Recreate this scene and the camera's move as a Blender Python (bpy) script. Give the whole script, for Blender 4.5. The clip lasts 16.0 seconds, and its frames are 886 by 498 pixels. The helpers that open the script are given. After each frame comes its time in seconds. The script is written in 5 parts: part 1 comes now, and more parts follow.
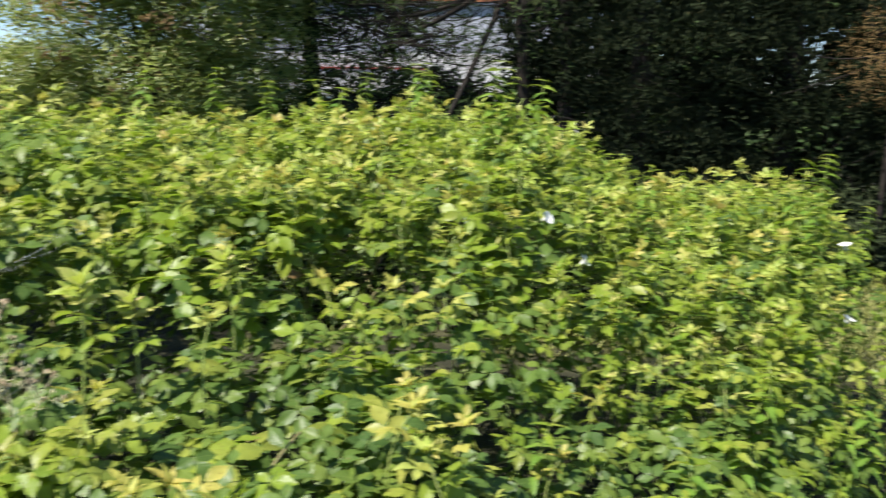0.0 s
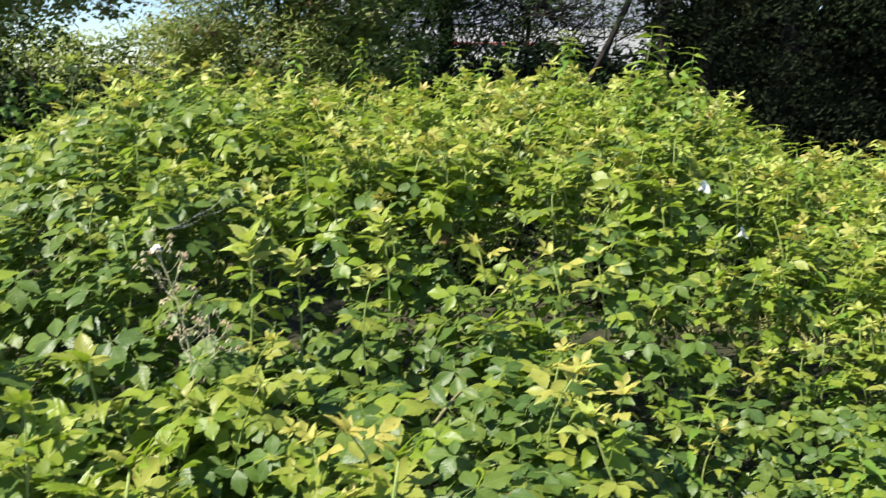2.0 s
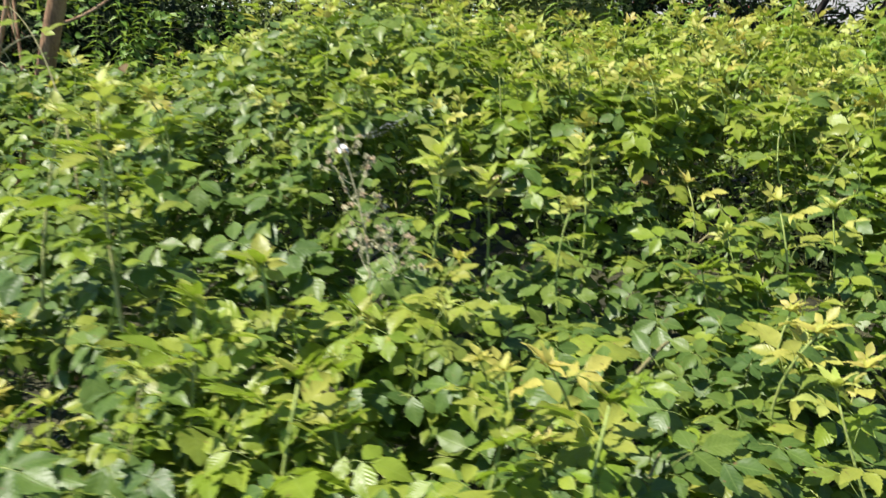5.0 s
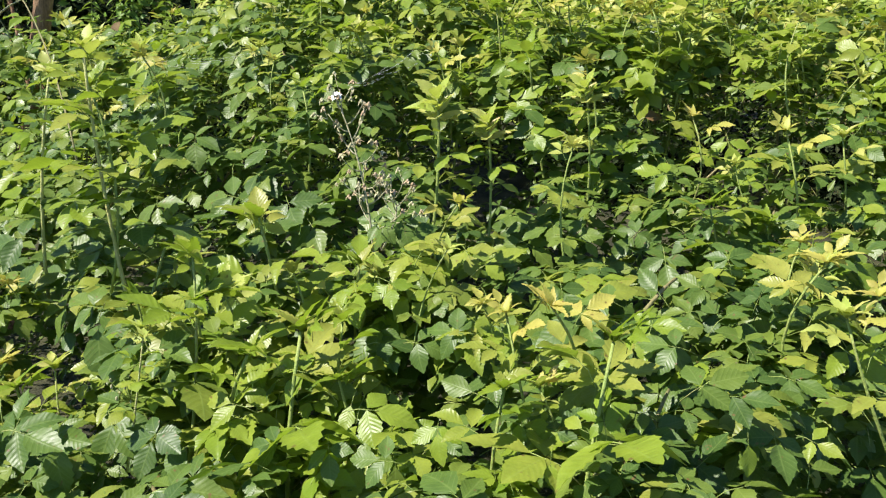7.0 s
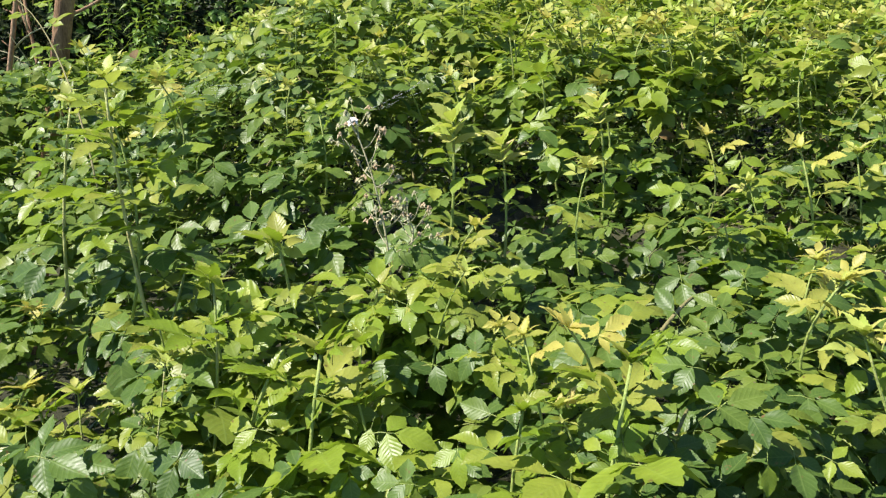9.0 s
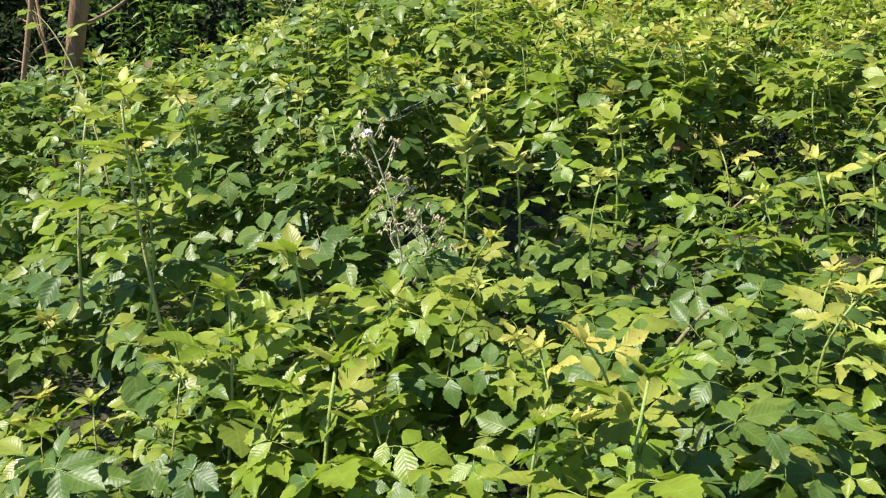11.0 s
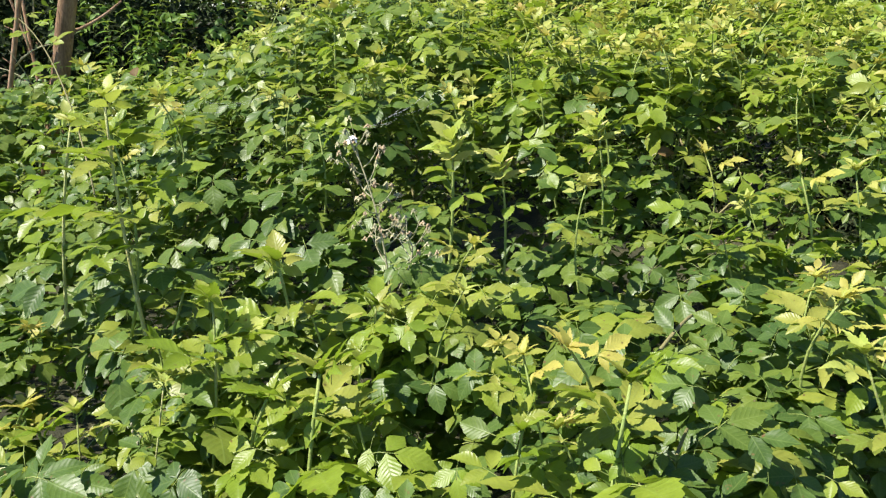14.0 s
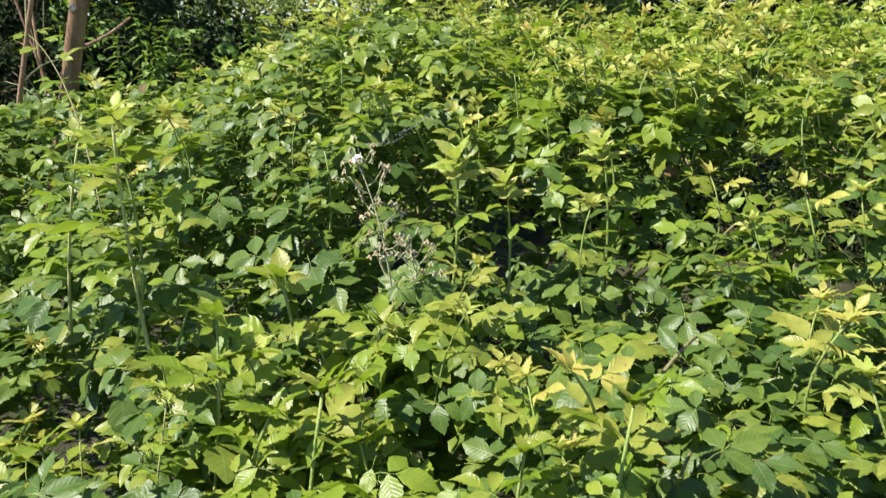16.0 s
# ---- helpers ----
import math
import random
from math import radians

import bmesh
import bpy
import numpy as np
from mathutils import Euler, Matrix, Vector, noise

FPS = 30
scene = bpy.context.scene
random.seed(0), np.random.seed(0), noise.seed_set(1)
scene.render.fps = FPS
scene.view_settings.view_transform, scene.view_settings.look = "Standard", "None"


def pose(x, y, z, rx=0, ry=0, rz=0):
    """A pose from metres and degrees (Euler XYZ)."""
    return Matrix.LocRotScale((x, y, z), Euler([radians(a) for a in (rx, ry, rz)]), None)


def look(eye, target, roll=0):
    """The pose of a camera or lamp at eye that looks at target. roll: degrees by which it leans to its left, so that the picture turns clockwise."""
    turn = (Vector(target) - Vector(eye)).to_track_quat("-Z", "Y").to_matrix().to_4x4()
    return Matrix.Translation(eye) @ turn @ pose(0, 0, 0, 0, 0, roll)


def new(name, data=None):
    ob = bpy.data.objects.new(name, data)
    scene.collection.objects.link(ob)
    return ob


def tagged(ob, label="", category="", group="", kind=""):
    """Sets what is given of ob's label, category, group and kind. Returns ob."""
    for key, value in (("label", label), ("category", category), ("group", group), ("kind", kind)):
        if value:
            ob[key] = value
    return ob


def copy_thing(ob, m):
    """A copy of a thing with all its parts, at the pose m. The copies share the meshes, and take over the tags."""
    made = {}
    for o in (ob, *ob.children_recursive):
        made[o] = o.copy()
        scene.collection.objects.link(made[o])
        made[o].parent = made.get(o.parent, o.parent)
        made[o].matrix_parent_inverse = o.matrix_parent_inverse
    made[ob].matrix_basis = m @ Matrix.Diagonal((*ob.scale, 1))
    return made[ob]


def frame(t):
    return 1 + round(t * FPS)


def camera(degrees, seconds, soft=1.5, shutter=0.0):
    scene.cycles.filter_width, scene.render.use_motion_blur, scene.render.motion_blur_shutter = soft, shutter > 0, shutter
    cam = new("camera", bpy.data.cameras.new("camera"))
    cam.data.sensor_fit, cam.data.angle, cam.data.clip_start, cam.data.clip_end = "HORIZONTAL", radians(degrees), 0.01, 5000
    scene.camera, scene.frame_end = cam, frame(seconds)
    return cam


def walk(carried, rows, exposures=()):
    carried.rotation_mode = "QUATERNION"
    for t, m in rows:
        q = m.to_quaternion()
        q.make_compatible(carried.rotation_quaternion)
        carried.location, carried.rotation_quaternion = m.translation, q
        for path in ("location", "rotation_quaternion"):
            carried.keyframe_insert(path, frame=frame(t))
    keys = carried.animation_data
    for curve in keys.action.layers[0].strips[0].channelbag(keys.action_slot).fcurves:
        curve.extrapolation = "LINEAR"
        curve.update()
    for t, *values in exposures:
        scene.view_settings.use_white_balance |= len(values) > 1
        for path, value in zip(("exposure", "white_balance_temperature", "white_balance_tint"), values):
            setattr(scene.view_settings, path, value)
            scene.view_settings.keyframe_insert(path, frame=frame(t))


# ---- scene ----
# ================= camera =================
cam = camera(53.5, 16.0, soft=1.2, shutter=0.8)
PATH = [
    (0, (0.335, -0.088, 1.822), (0.504, 1.873, 1.47), 0.6),
    (0.5, (0.292, -0.08, 1.819), (0.322, 1.888, 1.462), 0.5),
    (1, (0.283, -0.083, 1.809), (0.263, 1.883, 1.443), 0.1),
    (1.5, (0.272, -0.085, 1.802), (0.201, 1.878, 1.423), 0.2),
    (2, (0.249, -0.077, 1.786), (0.141, 1.879, 1.382), 0.3),
    (2.5, (0.214, -0.077, 1.769), (0.021, 1.866, 1.337), 0.9),
    (3, (0.161, -0.092, 1.741), (-0.12, 1.836, 1.289), 1.2),
    (3.5, (0.096, -0.107, 1.699), (-0.152, 1.808, 1.18), 2.0),
    (4, (0.034, -0.115, 1.68), (-0.19, 1.793, 1.124), 1.7),
    (4.5, (0.057, -0.043, 1.687), (-0.232, 1.864, 1.162), 2.2),
    (5, (0.15, 0.111, 1.657), (-0.317, 1.991, 1.16), 2.9),
    (5.2, (0.17, 0.146, 1.63), (-0.294, 2.01, 1.074), 2.6),
    (7.3, (0.167, 0.137, 1.642), (-0.316, 1.982, 1.039), -0.1),
    (7.5, (0.168, 0.137, 1.643), (-0.308, 1.984, 1.042), -0.2),
    (8, (0.172, 0.135, 1.644), (-0.298, 1.988, 1.056), -0.6),
    (8.5, (0.169, 0.13, 1.647), (-0.325, 1.977, 1.058), -1.0),
    (9, (0.166, 0.126, 1.652), (-0.355, 1.972, 1.087), -0.8),
    (9.5, (0.159, 0.128, 1.655), (-0.363, 1.975, 1.093), -0.9),
    (10, (0.156, 0.128, 1.657), (-0.37, 1.975, 1.099), -0.6),
    (10.2, (0.154, 0.125, 1.661), (-0.383, 1.971, 1.11), -0.6),
    (12.3, (0.158, 0.131, 1.657), (-0.381, 1.976, 1.105), -1.0),
    (12.5, (0.157, 0.131, 1.656), (-0.371, 1.978, 1.099), -0.5),
    (13, (0.159, 0.128, 1.656), (-0.366, 1.977, 1.101), -0.2),
    (13.5, (0.163, 0.129, 1.654), (-0.359, 1.98, 1.103), -0.5),
    (14, (0.167, 0.128, 1.658), (-0.356, 1.983, 1.125), -0.9),
    (14.5, (0.17, 0.129, 1.66), (-0.363, 1.984, 1.132), -1.0),
    (15, (0.168, 0.128, 1.66), (-0.351, 1.988, 1.141), -0.9),
    (15.5, (0.17, 0.13, 1.66), (-0.348, 1.988, 1.133), -0.6),
    (16, (0.169, 0.129, 1.665), (-0.368, 1.99, 1.166), -0.5),
]
walk(cam, [(t, look(eye, target, roll)) for t, eye, target, roll in PATH])

# ================= light =================
SUN_AZ, SUN_EL = -120.0, 56.0        # degrees: azimuth clockwise from +y, elevation
world = bpy.data.worlds.new("sky_world")
scene.world = world
world.use_nodes = True
wn = world.node_tree.nodes
sky = wn.new("ShaderNodeTexSky")
sky.sky_type = 'NISHITA'
sky.sun_disc = False
sky.altitude = 2000.0
sky.air_density = 1.0
sky.dust_density = 0.0
sky.ozone_density = 4.0
sky.sun_elevation = radians(SUN_EL)
sky.sun_rotation = radians(SUN_AZ)
wn["Background"].inputs["Strength"].default_value = 0.085
world.node_tree.links.new(sky.outputs["Color"], wn["Background"].inputs["Color"])
sun_dir = Vector((math.sin(radians(SUN_AZ)) * math.cos(radians(SUN_EL)),
                  math.cos(radians(SUN_AZ)) * math.cos(radians(SUN_EL)), math.sin(radians(SUN_EL))))
sun = new("sun", bpy.data.lights.new("sun", "SUN"))
sun.data.energy = 4.7
sun.data.angle = radians(0.55)
sun.data.color = (1.0, 0.95, 0.86)
sun.matrix_world = look(sun_dir * 60, (0, 0, 0))
scene.view_settings.exposure = 1.0

rng = np.random.default_rng(7)


# ================= materials =================
def nodes_of(name):
    m = bpy.data.materials.new(name)
    m.use_nodes = True
    nt = m.node_tree
    nt.nodes.clear()
    return m, nt


def node(nt, kind, **inputs):
    n = nt.nodes.new(kind)
    for k, v in inputs.items():
        n.inputs[k].default_value = v
    return n


def math_node(nt, op, a, b=None, clamp=False):
    n = nt.nodes.new("ShaderNodeMath")
    n.operation = op
    n.use_clamp = clamp
    if op == "SMOOTH_MIN":
        n.inputs[2].default_value = 0.5
    for i, v in enumerate((a, b)):
        if v is None:
            continue
        if isinstance(v, (int, float)):
            n.inputs[i].default_value = v
        else:
            nt.links.new(v, n.inputs[i])
    return n.outputs[0]


def mix_col(nt, fac, a, b, blend="MIX"):
    n = nt.nodes.new("ShaderNodeMix")
    n.data_type = "RGBA"
    n.blend_type = blend
    for sock, v in ((n.inputs[0], fac), (n.inputs[6], a), (n.inputs[7], b)):
        if isinstance(v, (int, float)):
            sock.default_value = v
        elif isinstance(v, tuple):
            sock.default_value = (*v, 1.0)
        else:
            nt.links.new(v, sock)
    return n.outputs[2]


def ramp(nt, fac, stops):
    n = nt.nodes.new("ShaderNodeValToRGB")
    while len(n.color_ramp.elements) < len(stops):
        n.color_ramp.elements.new(0.5)
    for e, (p, c) in zip(n.color_ramp.elements, stops):
        e.position, e.color = p, (*c, 1.0)
    nt.links.new(fac, n.inputs[0])
    return n.outputs[0]


def leaf_material(name, stops, through_col, trans=0.24, rough=0.45, veins=8.0, relief=0.09, vein_tint=0.24, spec=0.36):
    """A leaf: colour by chance from leaf to leaf, pleated side veins, light that shines through."""
    m, nt = nodes_of(name)
    L = nt.links.new
    geo, info = nt.nodes.new("ShaderNodeNewGeometry"), nt.nodes.new("ShaderNodeObjectInfo")
    tone = nt.nodes.new("ShaderNodeAttribute")
    tone.attribute_name = "tone"
    r = math_node(nt, "PINGPONG", math_node(nt, "ADD", math_node(nt, "MULTIPLY", geo.outputs["Random Per Island"], 0.22), math_node(nt, "ADD", math_node(nt, "MULTIPLY", info.outputs["Random"], 0.3), math_node(nt, "MULTIPLY", tone.outputs["Fac"], 0.7))), 1.0)
    col = ramp(nt, r, stops)
    uv = nt.nodes.new("ShaderNodeUVMap")
    sep = nt.nodes.new("ShaderNodeSeparateXYZ")
    L(uv.outputs[0], sep.inputs[0])
    side = math_node(nt, "ABSOLUTE", sep.outputs[0])
    chev = math_node(nt, "SUBTRACT", math_node(nt, "MULTIPLY", sep.outputs[1], veins), math_node(nt, "MULTIPLY", side, veins * 0.85))
    wave = math_node(nt, "ABSOLUTE", math_node(nt, "SUBTRACT", math_node(nt, "FRACT", chev), 0.5))
    pleat = math_node(nt, "SMOOTH_MIN", math_node(nt, "MULTIPLY", wave, 2.0), 0.9)
    midrib = math_node(nt, "SUBTRACT", 1.0, math_node(nt, "MULTIPLY", side, 40.0), clamp=True)
    line = math_node(nt, "MULTIPLY", math_node(nt, "SUBTRACT", math_node(nt, "MULTIPLY", wave, 2.0), 0.86, clamp=True), 7.0, clamp=True)
    vein = math_node(nt, "MAXIMUM", line, midrib)
    tc = nt.nodes.new("ShaderNodeTexCoord")
    n1 = node(nt, "ShaderNodeTexNoise", Scale=38.0, Detail=4.0, Roughness=0.6)
    L(tc.outputs["Object"], n1.inputs["Vector"])
    n2 = node(nt, "ShaderNodeTexNoise", Scale=420.0, Detail=2.0)
    L(tc.outputs["Object"], n2.inputs["Vector"])
    mot = math_node(nt, "ADD", math_node(nt, "MULTIPLY", n1.outputs[0], 0.55), math_node(nt, "MULTIPLY", n2.outputs[0], 0.25))
    dark = mix_col(nt, 1.0, col, ramp(nt, mot, [(0.2, (0.62, 0.66, 0.6)), (0.6, (1.12, 1.08, 1.0))]), "MULTIPLY")
    base = mix_col(nt, math_node(nt, "MULTIPLY", vein, vein_tint), dark, (0.32, 0.42, 0.12))
    # small brown blemishes
    n3 = node(nt, "ShaderNodeTexNoise", Scale=95.0, Detail=1.0)
    L(tc.outputs["Object"], n3.inputs["Vector"])
    spot = math_node(nt, "MULTIPLY", math_node(nt, "SUBTRACT", n3.outputs[0], 0.71, clamp=True), 14.0, clamp=True)
    base = mix_col(nt, spot, base, (0.16, 0.10, 0.04))
    p = node(nt, "ShaderNodeBsdfPrincipled")
    p.inputs["Roughness"].default_value = rough
    p.inputs["Specular IOR Level"].default_value = spec
    L(base, p.inputs["Base Color"])
    rr = math_node(nt, "ADD", math_node(nt, "MULTIPLY", n1.outputs[0], 0.3), rough - 0.15)
    L(rr, p.inputs["Roughness"])
    t = node(nt, "ShaderNodeBsdfTranslucent")
    L(mix_col(nt, 0.65, base, through_col), t.inputs["Color"])
    mx = nt.nodes.new("ShaderNodeMixShader")
    mx.inputs[0].default_value = trans
    L(p.outputs[0], mx.inputs[1])
    L(t.outputs[0], mx.inputs[2])
    b = node(nt, "ShaderNodeBump", Strength=relief, Distance=0.004)
    hgt = math_node(nt, "ADD", math_node(nt, "MULTIPLY", pleat, -1.0), math_node(nt, "MULTIPLY", n2.outputs[0], 0.3))
    L(math_node(nt, "SUBTRACT", hgt, math_node(nt, "MULTIPLY", midrib, 0.8)), b.inputs["Height"])
    L(b.outputs[0], p.inputs["Normal"])
    out = nt.nodes.new("ShaderNodeOutputMaterial")
    L(mx.outputs[0], out.inputs[0])
    return m


def rough_material(name, stops, scale=30.0, rough=0.85, bump=0.6, dist=0.01, stretch=(1, 1, 1), fine=200.0, spec=0.3):
    """Two scales of grain for bark, stems, soil, plaster and the like."""
    m, nt = nodes_of(name)
    L = nt.links.new
    tc = nt.nodes.new("ShaderNodeTexCoord")
    mp = nt.nodes.new("ShaderNodeMapping")
    mp.inputs["Scale"].default_value = stretch
    L(tc.outputs["Object"], mp.inputs["Vector"])
    a = node(nt, "ShaderNodeTexNoise", Scale=scale, Detail=6.0, Roughness=0.62)
    L(mp.outputs[0], a.inputs["Vector"])
    f = node(nt, "ShaderNodeTexNoise", Scale=fine, Detail=3.0)
    L(mp.outputs[0], f.inputs["Vector"])
    both = math_node(nt, "ADD", math_node(nt, "MULTIPLY", a.outputs[0], 0.7), math_node(nt, "MULTIPLY", f.outputs[0], 0.3))
    info = nt.nodes.new("ShaderNodeObjectInfo")
    shift = math_node(nt, "MULTIPLY", math_node(nt, "SUBTRACT", info.outputs["Random"], 0.5), 0.12)
    col = ramp(nt, math_node(nt, "ADD", both, shift), stops)
    p = node(nt, "ShaderNodeBsdfPrincipled", Roughness=rough)
    p.inputs["Specular IOR Level"].default_value = spec
    L(col, p.inputs["Base Color"])
    b = node(nt, "ShaderNodeBump", Strength=bump, Distance=dist)
    L(both, b.inputs["Height"])
    L(b.outputs[0], p.inputs["Normal"])
    out = nt.nodes.new("ShaderNodeOutputMaterial")
    L(p.outputs[0], out.inputs[0])
    return m


MAT_LEAF = leaf_material("bramble_leaf_green", [(0.0, (0.054, 0.107, 0.030)), (0.4, (0.104, 0.173, 0.037)), (0.75, (0.175, 0.233, 0.041)), (1.0, (0.246, 0.265, 0.046))], (0.24, 0.42, 0.02), vein_tint=0.22, spec=0.28, rough=0.40)
MAT_YOUNG = leaf_material("bramble_leaf_young", [(0.0, (0.168, 0.272, 0.027)), (0.5, (0.260, 0.340, 0.042)), (1.0, (0.37, 0.375, 0.085))], (0.40, 0.58, 0.035), trans=0.34, rough=0.38, spec=0.32, relief=0.10, veins=9.0, vein_tint=0.16)
MAT_TIP = leaf_material("bramble_leaf_tip", [(0.0, (0.37, 0.49, 0.09)), (0.5, (0.47, 0.54, 0.13)), (0.9, (0.56, 0.53, 0.18)), (1.0, (0.60, 0.46, 0.19))], (0.58, 0.66, 0.09), trans=0.34, rough=0.46, relief=0.10, veins=9.0, vein_tint=0.14)
MAT_RUSSET = leaf_material("bramble_leaf_russet", [(0.0, (0.40, 0.49, 0.09)), (0.6, (0.53, 0.49, 0.12)), (1.0, (0.58, 0.43, 0.14))], (0.58, 0.58, 0.08), trans=0.34, rough=0.46, relief=0.10, veins=9.0, vein_tint=0.12)
MAT_NETTLE = leaf_material("weed_leaf_green", [(0.0, (0.09, 0.19, 0.03)), (0.6, (0.15, 0.27, 0.035)), (1.0, (0.23, 0.33, 0.05))], (0.36, 0.52, 0.05), rough=0.5, veins=7.0)
MAT_BIND = leaf_material("bindweed_leaf", [(0.0, (0.11, 0.22, 0.03)), (1.0, (0.24, 0.34, 0.04))], (0.4, 0.55, 0.05), veins=5.0, relief=0.25)
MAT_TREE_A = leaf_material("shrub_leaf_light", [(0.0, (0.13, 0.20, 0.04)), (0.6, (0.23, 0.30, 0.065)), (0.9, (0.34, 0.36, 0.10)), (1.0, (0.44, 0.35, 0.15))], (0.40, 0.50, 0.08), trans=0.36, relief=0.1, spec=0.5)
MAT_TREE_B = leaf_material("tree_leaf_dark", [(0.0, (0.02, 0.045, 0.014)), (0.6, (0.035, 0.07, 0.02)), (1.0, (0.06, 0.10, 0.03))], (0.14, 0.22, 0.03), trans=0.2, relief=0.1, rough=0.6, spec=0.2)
# dark needle green with the shade of the background put into the colour
MAT_TREE_C = leaf_material("leaf_shade_dark", [(0.0, (0.014, 0.021, 0.013)), (0.7, (0.021, 0.030, 0.018)), (1.0, (0.036, 0.044, 0.027))], (0.03, 0.05, 0.02), trans=0.05, relief=0.1, rough=0.85, spec=0.02)
MAT_DEAD = leaf_material("dead_leaf", [(0.0, (0.10, 0.06, 0.025)), (1.0, (0.22, 0.13, 0.05))], (0.3, 0.18, 0.05), trans=0.15, relief=0.3, rough=0.7)
MAT_OLD = rough_material("cane_old", [(0.3, (0.16, 0.16, 0.06)), (0.55, (0.25, 0.22, 0.10)), (0.75, (0.34, 0.26, 0.15))], scale=25, rough=0.6)
MAT_CANE = rough_material("cane_green", [(0.3, (0.19, 0.27, 0.06)), (0.55, (0.28, 0.34, 0.09)), (0.75, (0.31, 0.27, 0.12))], scale=25, rough=0.5)
MAT_PALECANE = rough_material("cane_pale", [(0.3, (0.34, 0.40, 0.12)), (0.55, (0.44, 0.45, 0.18)), (0.75, (0.46, 0.34, 0.18))], scale=25, rough=0.5)
MAT_WEB = rough_material("cobweb_silk", [(0.3, (0.5, 0.5, 0.5)), (0.7, (0.7, 0.7, 0.7))], scale=50, rough=0.4, bump=0.0)
MAT_DRYSTEM = rough_material("dry_stem", [(0.3, (0.32, 0.31, 0.17)), (0.7, (0.48, 0.45, 0.28))], scale=40, rough=0.8)
MAT_BARK = rough_material("bark_brown", [(0.32, (0.12, 0.068, 0.038)), (0.48, (0.31, 0.19, 0.11)), (0.65, (0.47, 0.32, 0.20))], scale=22, rough=0.9, bump=1.0, dist=0.02, stretch=(1, 1, 0.25))
# bark darkened in colour for the shade of the crowns over it
MAT_BARKD = rough_material("bark_shade_dark", [(0.3, (0.014, 0.011, 0.009)), (0.7, (0.042, 0.034, 0.028))], scale=18, rough=0.92, bump=1.0, dist=0.02, stretch=(1, 1, 0.25))
MAT_CUT = rough_material("cut_wood", [(0.3, (0.55, 0.38, 0.20)), (0.7, (0.75, 0.60, 0.40))], scale=60, rough=0.7, bump=0.3, dist=0.003)
MAT_SOIL = rough_material("soil_and_grass", [(0.3, (0.014, 0.014, 0.009)), (0.5, (0.035, 0.036, 0.018)), (0.7, (0.10, 0.095, 0.042))], scale=3.0, rough=0.95, bump=1.0, dist=0.05, fine=60)
MAT_GRASS = leaf_material("grass_blade", [(0.0, (0.19, 0.27, 0.05)), (0.5, (0.34, 0.37, 0.10)), (1.0, (0.52, 0.46, 0.20))], (0.4, 0.42, 0.1), relief=0.1, rough=0.5)
MAT_PETAL = rough_material("white_petal", [(0.3, (0.74, 0.74, 0.72)), (0.7, (0.86, 0.86, 0.84))], scale=40, rough=0.5, bump=0.2, dist=0.002)
MAT_SEPAL = rough_material("brown_sepal", [(0.3, (0.34, 0.23, 0.12)), (0.7, (0.54, 0.44, 0.29))], scale=90, rough=0.8)
MAT_RENDERW = rough_material("white_render", [(0.3, (0.62, 0.60, 0.57)), (0.7, (0.80, 0.79, 0.76))], scale=1.2, rough=0.9, bump=0.3, dist=0.01, fine=80)
MAT_TILE = rough_material("orange_roof_tile", [(0.3, (0.34, 0.12, 0.06)), (0.7, (0.52, 0.21, 0.11))], scale=3.0, rough=0.8, fine=40)
MAT_GREY = rough_material("grey_paint", [(0.3, (0.44, 0.46, 0.51)), (0.7, (0.58, 0.60, 0.65))], scale=2.0, rough=0.6)
MAT_RED = rough_material("red_paint", [(0.3, (0.40, 0.06, 0.05)), (0.7, (0.52, 0.09, 0.07))], scale=2.0, rough=0.5)
MAT_GLASS = rough_material("window_pane", [(0.3, (0.03, 0.035, 0.04)), (0.7, (0.05, 0.055, 0.06))], scale=1.0, rough=0.06, bump=0.0, spec=0.8)


# ================= builders =================
def ss(a, b, x):
    t = np.clip((np.asarray(x, float) - a) / (b - a), 0, 1)
    return t * t * (3 - 2 * t)


